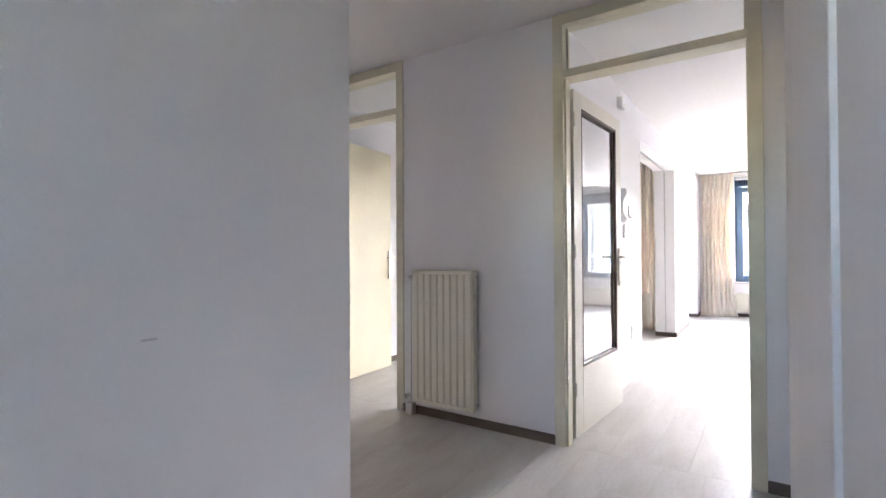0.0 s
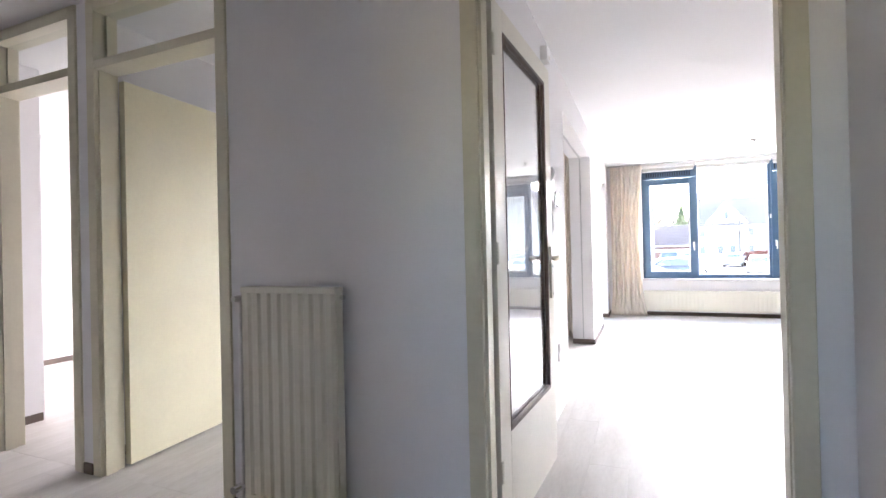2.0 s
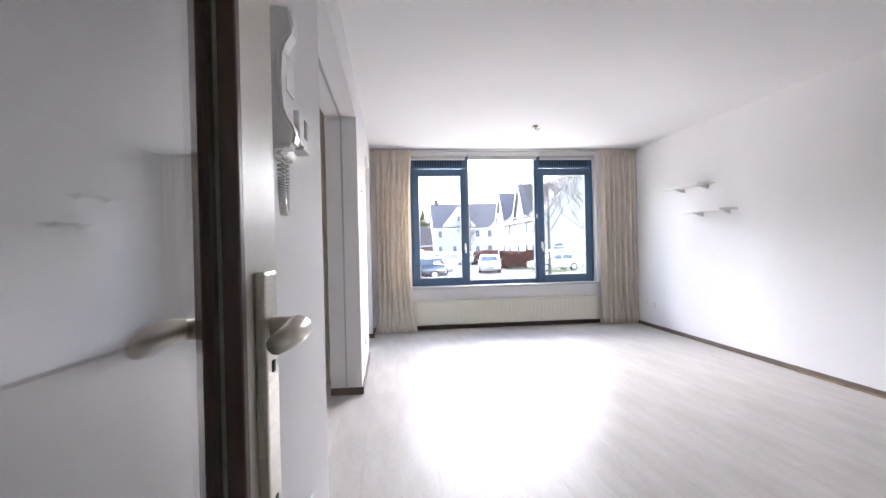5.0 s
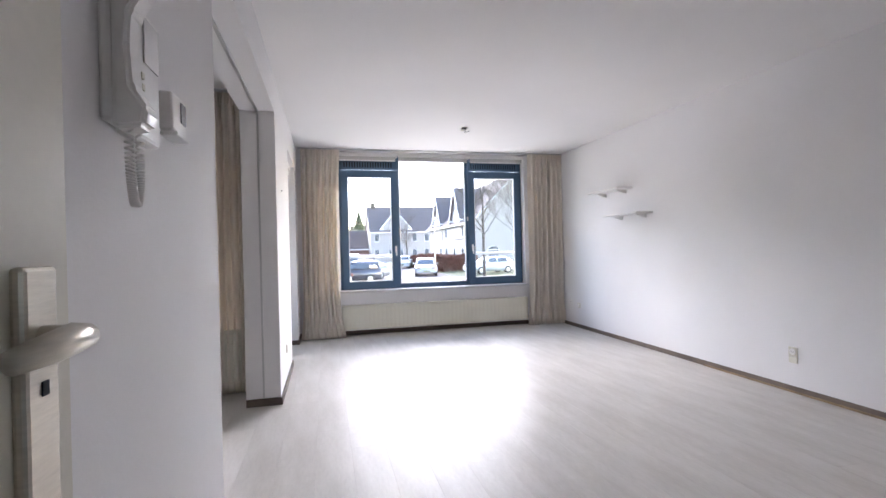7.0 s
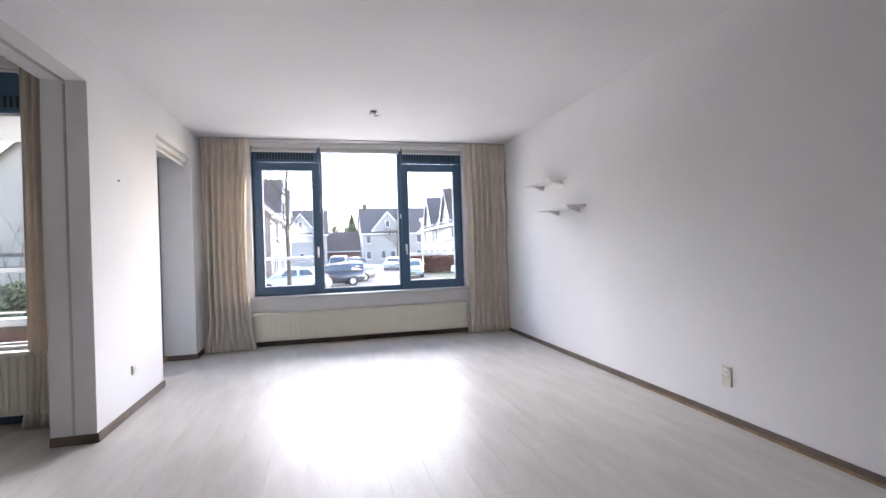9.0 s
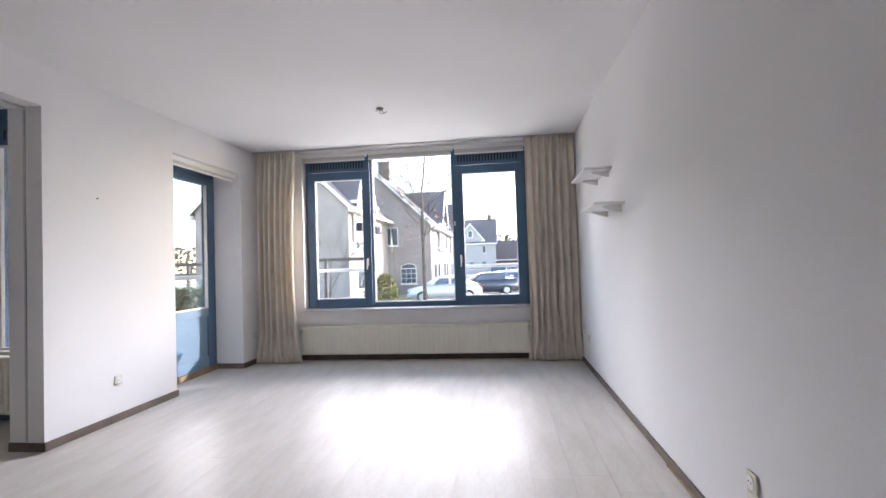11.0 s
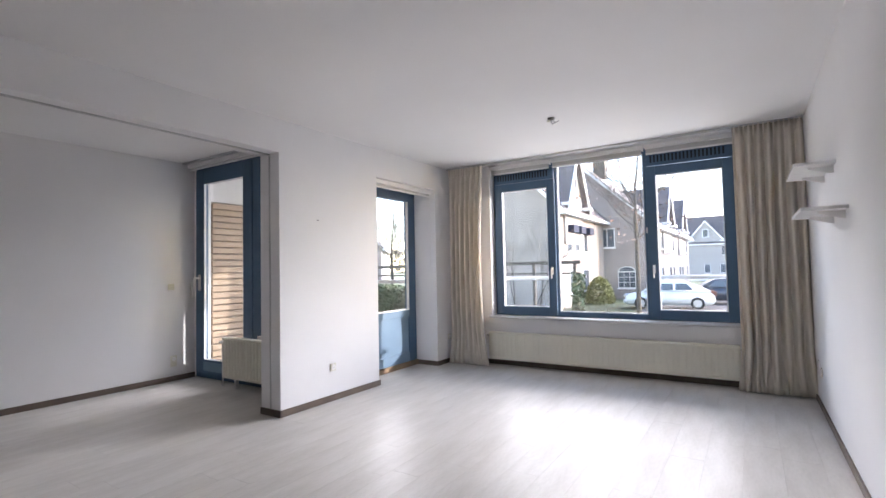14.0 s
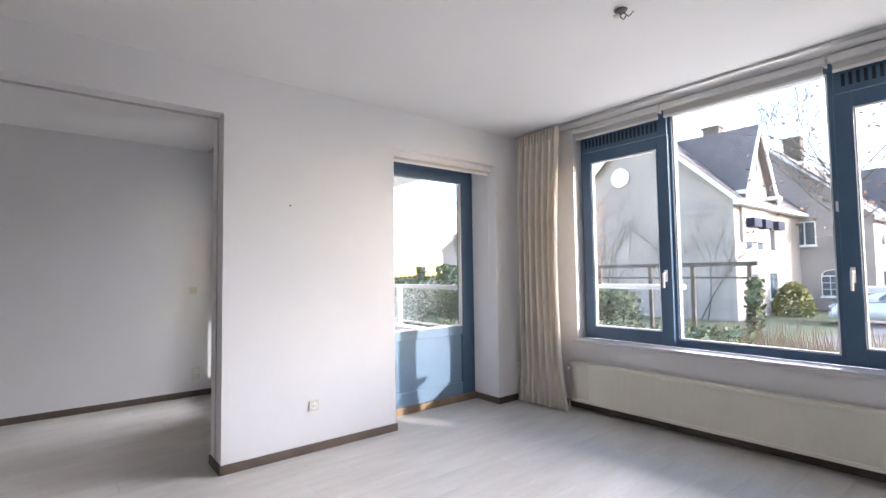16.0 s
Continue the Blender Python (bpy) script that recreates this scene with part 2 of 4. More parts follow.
# Unseen opening added in the rear wall, sized to brighten the hall with daylight.
wall("wall_hall_rear_light_gap", (-1.17, -1.0, -3.1, -3.0, 0, H), (-0.24, -0.045, -3.1, -3.0, 0, H), (-1.0, -0.24, -3.1, -3.0, 0, 1.5), (-1.0, -0.24, -3.1, -3.0, 2.1, H))
wall("wall_left_living", (XL - 0.24, XL, 2.275, 4.34, 0, H), (XL - 0.24, XL, 4.34, 6.35, 2.155, H))
wall("wall_pier", (XL - 0.24, XL, 6.35, 7.57, 0, H), (-1.55, XL - 0.24, 6.97, 7.57, 0, H))
wall("wall_balcony_door", (-1.55, XL, 8.66, YW + 0.3, 0, H), (-1.55, XL, 7.57, 8.66, 2.135, H))
wall("wall_window", (XL, -0.58, YW, YW + 0.3, 0, H), (2.04, XR, YW, YW + 0.3, 0, H), (-0.58, 2.04, YW, YW + 0.3, 0, 0.56))
wall("wall_side_room", (-3.40, -3.285, 2.275, 6.9, 0, H))
# The opening in the y=7.1 wall is unseen, added to let light in.
wall("wall_room_far", (-6.5, -6.4, 2.5, 7.2, 0, H), (-6.4, -4.52, 2.5, 2.598, 0, H), (-6.4, -5.9, 7.1, 7.2, 0, H), (-4.0, -3.4, 7.1, 7.2, 0, H), (-5.9, -4.0, 7.1, 7.2, 0, 0.8))
solid("ceiling", B(-6.5, XR + 0.25, -3.1, YW + 0.3, H, H + 0.2), M_CEIL, "matt white plastered ceiling over all rooms", "ceiling")


# baseboards
def baseboard(x0, x1, y0, y1, h=0.055, m=None, label="dark brown wooden baseboard along the wall"):
    solid("baseboard", B(x0, x1, y0, y1, 0.0, h, bev=0.002), m or M_BASE, label, "baseboard")


baseboard(XR - 0.014, XR, 2.29, YW, 0.046)
solid("worn_edge", B(XR - 0.022, XR - 0.0145, 4.5, 6.3, 0.0, 0.016, bev=0.002), M_RUST, "worn tan wooden strip along the baseboard", "trim")
baseboard(XL, XL + 0.012, 6.338, 7.582)
baseboard(XL - 0.24, XL + 0.012, 6.338, 6.35)
baseboard(XL, XL + 0.012, 8.65, YW)
baseboard(-1.42, XL, 8.648, 8.66)
baseboard(XL + 0.012, XR - 0.014, YW - 0.012, YW)
baseboard(-0.17, XR - 0.014, 2.275, 2.289)
baseboard(XL, XL + 0.014, 3.2, 4.34, 0.06, M_WHITE, "white painted baseboard along the wall")
baseboard(-2.24, -1.13, YD - 0.012, YD)
baseboard(-3.285, -3.273, 2.3, 6.9)
baseboard(-4.8, -4.788, 0.6, YD - 0.012)
baseboard(-4.8, -4.07, YD - 0.012, YD)
baseboard(-4.42, -4.408, 2.3, 2.588)
baseboard(-6.4, -6.388, 2.6, 7.1)
baseboard(-0.137, -0.055, YD - 0.012, YD)
baseboard(-3.25, -3.18, YD - 0.012, YD)


# ---------- interior door frames with transom ----------
def door_frame(x0, x1, name, leaf_side=1):
    """Painted frame in the hall wall between outer x0 and x1, with a transom rail and glass over it."""
    f = thing(name, "cream painted door frame with a glazed transom above", "door frame", kind="structure")
    w, y0, y1 = 0.06, YD - 0.012, 2.287
    part("jamb", B(x0, x0 + w, y0, y1, 0, H - 0.001, bev=0.003), M_TRIM, f)
    part("jamb", B(x1 - w, x1, y0, y1 - 0.042, 0, H - 0.001, bev=0.003), M_TRIM, f)
    part("rebate", B(x1 - w + 0.03, x1, y1 - 0.042, y1, 0, H - 0.001, bev=0.002), M_TRIM, f)
    part("transom_rail", B(x0 + w, x1 - w, y0, y1, 2.065, 2.11, bev=0.003), M_TRIM, f)
    part("head", B(x0 + w, x1 - w, y0, y1, 2.365, H - 0.001, bev=0.003), M_TRIM, f)
    part("door_stop", B(x0 + w, x0 + w + 0.012, y0 + 0.02, y1 - 0.045, 0, 2.065), M_TRIM, f)
    part("door_stop", B(x1 - w - 0.004, x1 - w, y0 + 0.02, y1 - 0.045, 0, 2.065), M_TRIM, f)
    part("transom_pane", B(x0 + w, x1 - w, YD + 0.045, YD + 0.05, 2.11, 2.365), M_GLASS, f)
    for a, b in ((x0 + w, x0 + w + 0.012), (x1 - w - 0.012, x1 - w)):
        part("glazing_bead", B(a, b, YD + 0.051, YD + 0.063, 2.11, 2.365), M_TRIM, f)
    return f


door_frame(-1.13, -0.137, "door_frame_1")
door_frame(-3.17, -2.22, "door_frame_2")
door_frame(-4.07, -3.26, "door_frame_3")


def lever(parent, s, m, side, long=True):
    """Lever handle on a long plate; local x runs along the leaf, y out of it."""
    y = s * side
    h = part("handle_plate", B(-0.022, 0.022, min(0, 0.012 * side) + y, max(0, 0.012 * side) + y, -0.205, 0.06, bev=0.004), m, parent)
    sp = part("spindle", T([(0, y, 0), (0, y + 0.04 * side, 0)], 0.011, 12), m, parent, smooth=True)
    lv = part("lever", T([(0.006, y + 0.04 * side, 0), (-0.02, y + 0.045 * side, 0.002), (-0.055, y + 0.046 * side, 0.0), (-0.085, y + 0.04 * side, -0.003)], [0.011, 0.013, 0.012, 0.009], 10), m, parent, smooth=True)
    # Raised dark block; the keyhole's inner shade is put into its colour.
    kh = part("keyhole_shade", B(-0.004, 0.004, min(y + 0.012 * side, y + 0.0135 * side), max(y + 0.012 * side, y + 0.0135 * side), -0.047, -0.035), M_DARK, parent)
    sc = part("screw", B(-0.004, 0.004, min(y + 0.012 * side, y + 0.0132 * side), max(y + 0.012 * side, y + 0.0132 * side), -0.188, -0.178), M_DARK, parent)
    for o in (h, sp, lv, kh, sc):
        o.location = (0.80, 0, 1.055)


# glazed living-room door, open against the wall. Local x: from hinge to free edge
ld = thing("glazed_door", "cream door with large glass pane in brown beads, standing open", "door", at=(-1.075, 2.30, 0.0), rz=86.5)
LW, LT = 0.86, 0.02
part("stile", B(0, 0.118, -LT, LT, 0.008, 2.04, bev=0.002), M_LEAF, ld)
part("stile", B(LW - 0.105, LW, -LT, LT, 0.008, 2.04, bev=0.002), M_LEAF, ld)
part("bottom_rail", B(0.118, LW - 0.105, -LT, LT, 0.008, 0.40), M_LEAF, ld)
part("top_rail", B(0.118, LW - 0.105, -LT, LT, 1.95, 2.04), M_LEAF, ld)
for y0, y1 in ((-LT - 0.002, -0.004), (0.004, LT + 0.002)):
    part("glazing_bead", B(0.118, 0.125, y0, y1, 0.40, 1.95, bev=0.001), M_BROWN, ld, "dark brown hardwood bead")
    part("glazing_bead", B(LW - 0.118, LW - 0.105, y0, y1, 0.40, 1.95, bev=0.002), M_BROWN, ld, "dark brown hardwood bead")
    part("glazing_bead", B(0.125, LW - 0.118, y0, y1, 0.40, 0.418, bev=0.002), M_BROWN, ld, "dark brown hardwood bead")
    part("glazing_bead", B(0.125, LW - 0.118, y0, y1, 1.932, 1.95, bev=0.002), M_BROWN, ld, "dark brown hardwood bead")
part("pane", B(0.11, LW - 0.11, -0.003, 0.003, 0.405, 1.945), M_DGLASS, ld, "clear reflecting glass pane")
lever(ld, LT, M_STEEL, -1)
lever(ld, LT, M_STEEL, 1)
for z in (0.25, 1.05, 1.82):
    part("hinge", T([(0.0, -0.024, z), (0.0, -0.024, z + 0.08)], 0.007, 8), M_LEAF, ld)

# flush bedroom door, open
bd = thing("bedroom_door", "yellowed cream flush door standing open", "door", at=(-3.105, 2.30, 0.0), rz=94)
part("leaf", B(0, 0.83, -0.02, 0.02, 0.012, 2.045, bev=0.002), M_YLEAF, bd)
lever(bd, 0.02, M_STEEL, -1)


# ---------- radiators ----------
def radiator(name, label, w, h, d, pitch, at, rz, legs=False, rib=0.009):
    r = thing(name, label, "radiator", at=at, rz=rz)
    bm = bmesh.new()
    n = max(3, int(w / pitch))
    prof = []
    for i in range(n):
        a = -w / 2 + w * i / n
        p = w / n
        prof += [(a + p * 0.08, 0.0), (a + p * 0.28, -rib), (a + p * 0.72, -rib), (a + p * 0.92, 0.0)]
    prof = [(-w / 2, 0.0)] + prof + [(w / 2, 0.0), (w / 2, 0.012), (-w / 2, 0.012)]
    prism(bm, prof, "z", 0.025, h - 0.025)
    part("front_panel", bm, M_RAD, r)
    part("back_panel", B(-w / 2, w / 2, d - 0.02, d - 0.008, 0.02, h - 0.02), M_RAD, r)
    part("top_grille", B(-w / 2 - 0.003, w / 2 + 0.003, -0.008, d, h - 0.025, h, bev=0.004), M_RAD, r)
    part("bottom_edge", B(-w / 2, w / 2, -0.006, 0.016, 0.0, 0.025, bev=0.003), M_RAD, r)
    for s in (-1, 1):
        part("side_panel", B(s * w / 2 - 0.004, s * w / 2 + 0.004, 0.0, d - 0.008, 0.01, h - 0.02, bev=0.001), M_RAD, r)
        part("bracket", B(s * w * 0.36 - 0.015, s * w * 0.36 + 0.015, d - 0.008, d + 0.03, h * 0.3, h * 0.7), M_RAD, r)
    part("valve", T([(-w / 2 - 0.004, 0.03, h - 0.05), (-w / 2 - 0.05, 0.03, h - 0.05)], 0.009, 8), M_CHROME, r)
    part("valve_knob", T([(-w / 2 - 0.03, 0.03, h - 0.05), (-w / 2 - 0.03, -0.02, h - 0.05)], [0.016, 0.013], 12), M_WHITE, r)
    part("pipe", T([(-w / 2 - 0.045, 0.03, h - 0.05), (-w / 2 - 0.045, 0.03, -at[2] + 0.002)], 0.008, 8), M_WHITE, r)
    part("bleed_plug", T([(w / 2, 0.03, h - 0.04), (w / 2 + 0.02, 0.03, h - 0.04)], 0.009, 8), M_CHROME, r)
    part("end_plug", T([(w / 2, 0.03, 0.04), (w / 2 + 0.02, 0.03, 0.04)], 0.009, 8), M_CHROME, r)
    if legs:
        for s in (-1, 1):
            part("leg", B(s * w * 0.33 - 0.014, s * w * 0.33 + 0.014, 0.02, 0.05, -at[2], 0.02), M_WHITE, r)
    return r


rh = radiator("hall_radiator", "ivory ribbed panel radiator on the hall wall", 0.46, 0.87, 0.05, 0.05, (-1.86, 2.105, 0.105), 0)
part("lower_valve", T([(-0.28, 0.03, 0.03), (-0.28, -0.02, 0.03)], 0.016, 10), M_CHROME, rh)
part("valve_foot", B(-0.30, -0.245, 0.0, 0.05, -0.1, -0.02, bev=0.006), M_WHITE, rh)
radiator("window_radiator", "long low ivory ribbed radiator under the window", 2.58, 0.32, 0.07, 0.055, (0.715, 8.985, 0.08), 0, rib=0.002)
radiator("side_room_radiator", "ivory ribbed radiator on legs under the narrow window", 1.05, 0.41, 0.07, 0.05, (-1.97, 6.74, 0.10), 0, legs=True)


# ---------- blue windows ----------
def ring(bm, x0, x1, z0, z1, y0, y1, w, bev=0.004):
    box(bm, x0, x0 + w, y0, y1, z0, z1, bev=bev)
    box(bm, x1 - w, x1, y0, y1, z0, z1, bev=bev)
    box(bm, x0 + w, x1 - w, y0, y1, z0, z0 + w, bev=bev)
    box(bm, x0 + w, x1 - w, y0, y1, z1 - w, z1, bev=bev)
    return bm


def vent(parent, x0, x1, z0, z1, y):
    part("vent", B(x0, x1, y - 0.03, y, z0, z1, bev=0.004), M_BLUE, parent, "blue ventilation grille")
    n = int((x1 - x0 - 0.06) / 0.035)
    for i in range(n):
        x = x0 + 0.04 + i * 0.035
        # Raised near-black bars; the shade of the slots is put into their colour.
        part("vent_slot_shade", B(x, x + 0.017, y - 0.032, y - 0.028, z0 + 0.035, z1 - 0.03), M_DARK, parent)


def win_handle(parent, x, y, z):
    part("handle_base", B(x - 0.012, x + 0.012, y - 0.012, y, z - 0.045, z + 0.045, bev=0.003), M_WHITE, parent)
    part("handle", T([(x, y - 0.01, z + 0.02), (x, y - 0.045, z + 0.02), (x, y - 0.045, z - 0.09)], 0.009, 8), M_WHITE, parent, "white window handle")


WY = 9.20
w1 = thing("window_1", "blue painted wooden window with three lights", "window", kind="structure")
part("frame", ring(bmesh.new(), -0.58, 2.04, 0.585, 2.41, WY + 0.02, WY + 0.11, 0.055), M_BLUE, w1)
part("mullion", B(0.175, 0.235, WY + 0.02, WY + 0.11, 0.64, 2.355, bev=0.004), M_BLUE, w1)
part("mullion", B(1.19, 1.25, WY + 0.02, WY + 0.11, 0.64, 2.355, bev=0.004), M_BLUE, w1)
for a, b, hx in ((-0.555, 0.215, 0.172), (1.22, 2.015, 1.272)):
    part("sash", ring(bmesh.new(), a, b, 0.60, 2.20, WY - 0.012, WY + 0.05, 0.092), M_BLUE, w1)
    part("glazing_bead", ring(bmesh.new(), a + 0.09, b - 0.09, 0.69, 2.11, WY + 0.0, WY + 0.03, 0.012, 0.002), M_HTRIM, w1, "pale glazing bead")
    part("pane", B(a + 0.09, b - 0.09, WY + 0.03, WY + 0.036, 0.69, 2.11), M_GLASS, w1)
    vent(w1, a + 0.005, b - 0.005, 2.205, 2.345, WY + 0.02)
    win_handle(w1, hx, WY - 0.012, 1.12)
part("glazing_bead", ring(bmesh.new(), 0.235, 1.19, 0.64, 2.355, WY + 0.035, WY + 0.06, 0.012, 0.002), M_HTRIM, w1, "pale glazing bead")
part("pane", B(0.24, 1.185, WY + 0.06, WY + 0.066, 0.645, 2.35), M_GLASS, w1)
part("catch", B(1.205, 1.23, WY - 0.005, WY + 0.02, 1.50, 1.56, bev=0.004), M_WHITE, w1, "white plastic catch")
solid("window_sill", B(-0.60, 2.06, YW - 0.055, WY + 0.02, 0.56, 0.585, bev=0.004), M_SILL, "pale grey stone window sill", "window sill")
for a, b in ((-0.53, 0.20), (1.24, 2.0)):
    g = thing("guard_bar", "white tubular guard bar outside the opening sash", "guard bar", "guard bars")
    part("tube", T([(a, WY + 0.22, 1.03), (b, WY + 0.22, 1.03)], 0.022, 12), M_BALC, g, smooth=True)
    for x in (a + 0.01, b - 0.01):
        part("bracket", B(x - 0.012, x + 0.012, WY + 0.10, WY + 0.22, 1.018, 1.042), M_BALC, g)


def blind(x0, x1, y, z0, z1, axis="x", drop=0.03):
    b = thing("roller_blind", "rolled-up grey-white roller blind with pale cassette", "roller blind", "roller blinds")
    def bx(a0, a1, c0, c1, e0, e1, bev=0.0):
        return B(a0, a1, c0, c1, e0, e1, bev=bev) if axis == "x" else B(c0, c1, a0, a1, e0, e1, bev=bev)
    part("cassette", bx(x0, x1, y - 0.025, y + 0.035, z1 - 0.045, z1, 0.006), M_WHITE, b)
    part("cloth", bx(x0 + 0.01, x1 - 0.01, y + 0.006, y + 0.009, z0, z1 - 0.045), M_BLIND, b, "grey-white blind cloth")
    part("hem_bar", bx(x0 + 0.01, x1 - 0.01, y, y + 0.015, z0 - 0.012, z0 + 0.006, 0.003), M_WHITE, b)
    part("end_bracket", bx(x1 - 0.004, x1 + 0.008, y - 0.028, y + 0.03, z1 - 0.06, z1 + 0.002), M_WHITE, b)
    return b


blind(-0.575, 0.19, 9.12, 2.325, H - 0.012)
blind(0.215, 1.205, 9.12, 2.325, H - 0.012)
blind(1.23, 2.03, 9.12, 2.325, H - 0.012)

# side-room facade
w2 = thing("window_2", "dark blue side-room facade with glazed door and window", "window", kind="structure")
SY = 6.90
part("frame", ring(bmesh.new(), -3.285, XL - 0.24, 0.0, 2.40, SY + 0.02, SY + 0.12, 0.06), M_BLUE, w2)
part("mullion", B(-2.22, -2.10, SY, SY + 0.12, 0.06, 2.34, bev=0.004), M_BLUE, w2)
part("parapet_panel", B(-2.10, -1.41, SY + 0.03, SY + 0.10, 0.06, 0.50), M_RAD, w2, "ivory panel under the window")
part("inner_sill", B(-2.10, -1.37, SY - 0.04, SY + 0.06, 0.50, 0.53, bev=0.004), M_HTRIM, w2)
part("pane", B(-2.10, -1.41, SY + 0.06, SY + 0.066, 0.53, 2.10), M_GLASS, w2)
part("pane_bead", ring(bmesh.new(), -2.10, -1.41, 0.53, 2.10, SY + 0.03, SY + 0.06, 0.015, 0.002), M_HTRIM, w2)
vent(w2, -2.09, -1.42, 2.105, 2.25, SY + 0.06)
part("top_rail", B(-2.10, -1.41, SY + 0.03, SY + 0.1, 2.25, 2.34), M_BLUE, w2)
sd = part("balcony_door_leaf", ring(bmesh.new(), -3.24, -2.22, 0.06, 2.34, SY - 0.01, SY + 0.05, 0.15), M_BLUE, w2)
part("door_pane", B(-3.09, -2.37, SY + 0.02, SY + 0.026, 0.21, 2.19), M_GLASS, sd)
part("door_bead", ring(bmesh.new(), -3.10, -2.36, 0.20, 2.20, SY - 0.004, SY + 0.02, 0.014, 0.002), M_HTRIM, sd)
part("door_kick", B(-3.09, -2.37, SY - 0.014, SY - 0.009, 0.09, 0.19), M_BLUEP, sd)
part("handle_base", B(-3.178, -3.142, SY - 0.024, SY - 0.01, 0.98, 1.16, bev=0.004), M_WHITE, sd)
part("handle", T([(-3.16, SY - 0.02, 1.12), (-3.16, SY - 0.07, 1.12), (-3.16, SY - 0.075, 1.10), (-3.16, SY - 0.075, 0.92)], 0.013, 10), M_WHITE, sd, "white lever handle", smooth=True)
blind(-3.27, -1.40, 6.83, 2.36, H - 0.012)

# balcony door beside the living room
w3 = thing("door_4", "blue balcony door, glass above a flat panel", "door", kind="structure")
DX = -1.42
part("frame", B(DX - 0.08, DX, 7.57, 7.61, 0.06, 2.135, bev=0.003), M_BLUE, w3)
part("frame", B(DX - 0.08, DX, 8.60, 8.66, 0.06, 2.135, bev=0.003), M_BLUE, w3)
part("frame_head", B(DX - 0.08, DX, 7.61, 8.60, 2.07, 2.135, bev=0.003), M_BLUE, w3)
part("threshold", B(DX - 0.08, DX + 0.03, 7.57, 8.66, 0.0, 0.06, bev=0.003), M_RUST, w3, "worn wooden threshold")
part("stile", B(DX - 0.05, DX + 0.012, 7.61, 7.69, 0.06, 2.07, bev=0.003), M_BLUE, w3)
part("stile", B(DX - 0.05, DX + 0.012, 8.50, 8.60, 0.06, 2.07, bev=0.003), M_BLUE, w3)
part("top_rail", B(DX - 0.05, DX + 0.012, 7.69, 8.50, 2.0, 2.07, bev=0.003), M_BLUE, w3)
part("mid_rail", B(DX - 0.05, DX + 0.014, 7.69, 8.50, 0.60, 0.68, bev=0.003), M_BLUEP, w3)
part("panel", B(DX - 0.03, DX - 0.005, 7.69, 8.50, 0.17, 0.60), M_BLUEP, w3, "light blue flat door panel")
part("bottom_rail", B(DX - 0.05, DX + 0.012, 7.69, 8.50, 0.06, 0.17, bev=0.003), M_BLUEP, w3)
part("pane", B(DX - 0.02, DX - 0.014, 7.69, 8.50, 0.68, 2.0), M_GLASS, w3)
part("glazing_bead", B(DX - 0.014, DX + 0.016, 8.484, 8.50, 0.68, 2.0, bev=0.002), M_HTRIM, w3)
part("glazing_bead", B(DX - 0.014, DX + 0.016, 7.69, 8.50, 0.68, 0.694, bev=0.002), M_HTRIM, w3)
blind(7.58, 8.65, -1.19, 2.06, 2.133, axis="y")
cord = solid("blind_cord", T([(-1.165, 8.62, 2.08), (-1.165, 8.625, 1.6), (-1.165, 8.622, 1.15)], 0.003, 6), M_WHITE, "thin white blind cord at the balcony door", "cord", kind="")


# ---------- curtains ----------
def curtain(name, x0, x1, yc, z0, z1, m, folds, seed, depth=0.045, label="", waist=0.0):
    rnd = random.Random(seed)
    bm = bmesh.new()
    nx, nz = folds * 10, 26
    ph = [rnd.uniform(-0.5, 0.5) for _ in range(folds + 2)]
    amp = [rnd.uniform(0.45, 1.3) for _ in range(folds + 2)]
    drift = [rnd.uniform(-1, 1) for _ in range(folds + 2)]
    width = [rnd.uniform(0.6, 1.5) for _ in range(folds)]
    cum = [0.0]
    for q in width:
        cum.append(cum[-1] + q / sum(width))
    rows = []
    for j in range(nz + 1):
        t = j / nz
        z = z1 + (z0 - z1) * t
        row = []
        for i in range(nx + 1):
            k = i / 10
            a = min(int(k), folds - 1)
            f = k - a
            s = (cum[a] + (cum[a + 1] - cum[a]) * f) * min(1, t * 3) + (i / nx) * (1 - min(1, t * 3))
            am = amp[a] * (1 - f) + amp[a + 1] * f
            dr = drift[a] * (1 - f) + drift[a + 1] * f
            pw = 0.35 + 0.65 * min(1, t * 5)
            flare = max(0, (t - 0.86) / 0.14)
            y = yc + depth * pw * am * math.sin(2 * math.pi * k + 0.5 * ph[a] * t) - 0.08 * flare * max(0, math.sin(2 * math.pi * k)) * am
            y += 0.008 * noise.noise(Vector((s * 9, t * 5, seed)))
            x = x0 + (x1 - x0) * s + 0.018 * dr * t * math.sin(math.pi * s) + 0.02 * flare * math.sin(k * 3 + seed) * math.sin(math.pi * s) + 0.07 * flare * (s - 0.5) - waist * s * math.sin(math.pi * t)
            row.append(bm.verts.new((x, y, z)))
        rows.append(row)
    for a, b in zip(rows, rows[1:]):
        for i in range(nx):
            bm.faces.new((a[i], a[i + 1], b[i + 1], b[i]))
    c = thing(name, label, "curtain", "curtains")
    o = part("cloth", bm, m, c, smooth=True)
    o.modifiers.new("thick", "SOLIDIFY").thickness = 0.004
    n = folds * 2
    for i in range(n):
        x = x0 + (x1 - x0) * (i + 0.5) / n
        part("pleat", B(x - 0.006, x + 0.006, yc - 0.03, yc - 0.012, z1 - 0.10, z1 + 0.004, bev=0.004), m, c)
    return c


curtain("curtain", -1.05, -0.57, 8.90, 0.012, 2.405, M_CURT, 7, 3, depth=0.045, waist=0.05, label="floor-length beige pleated curtain drawn beside the window")
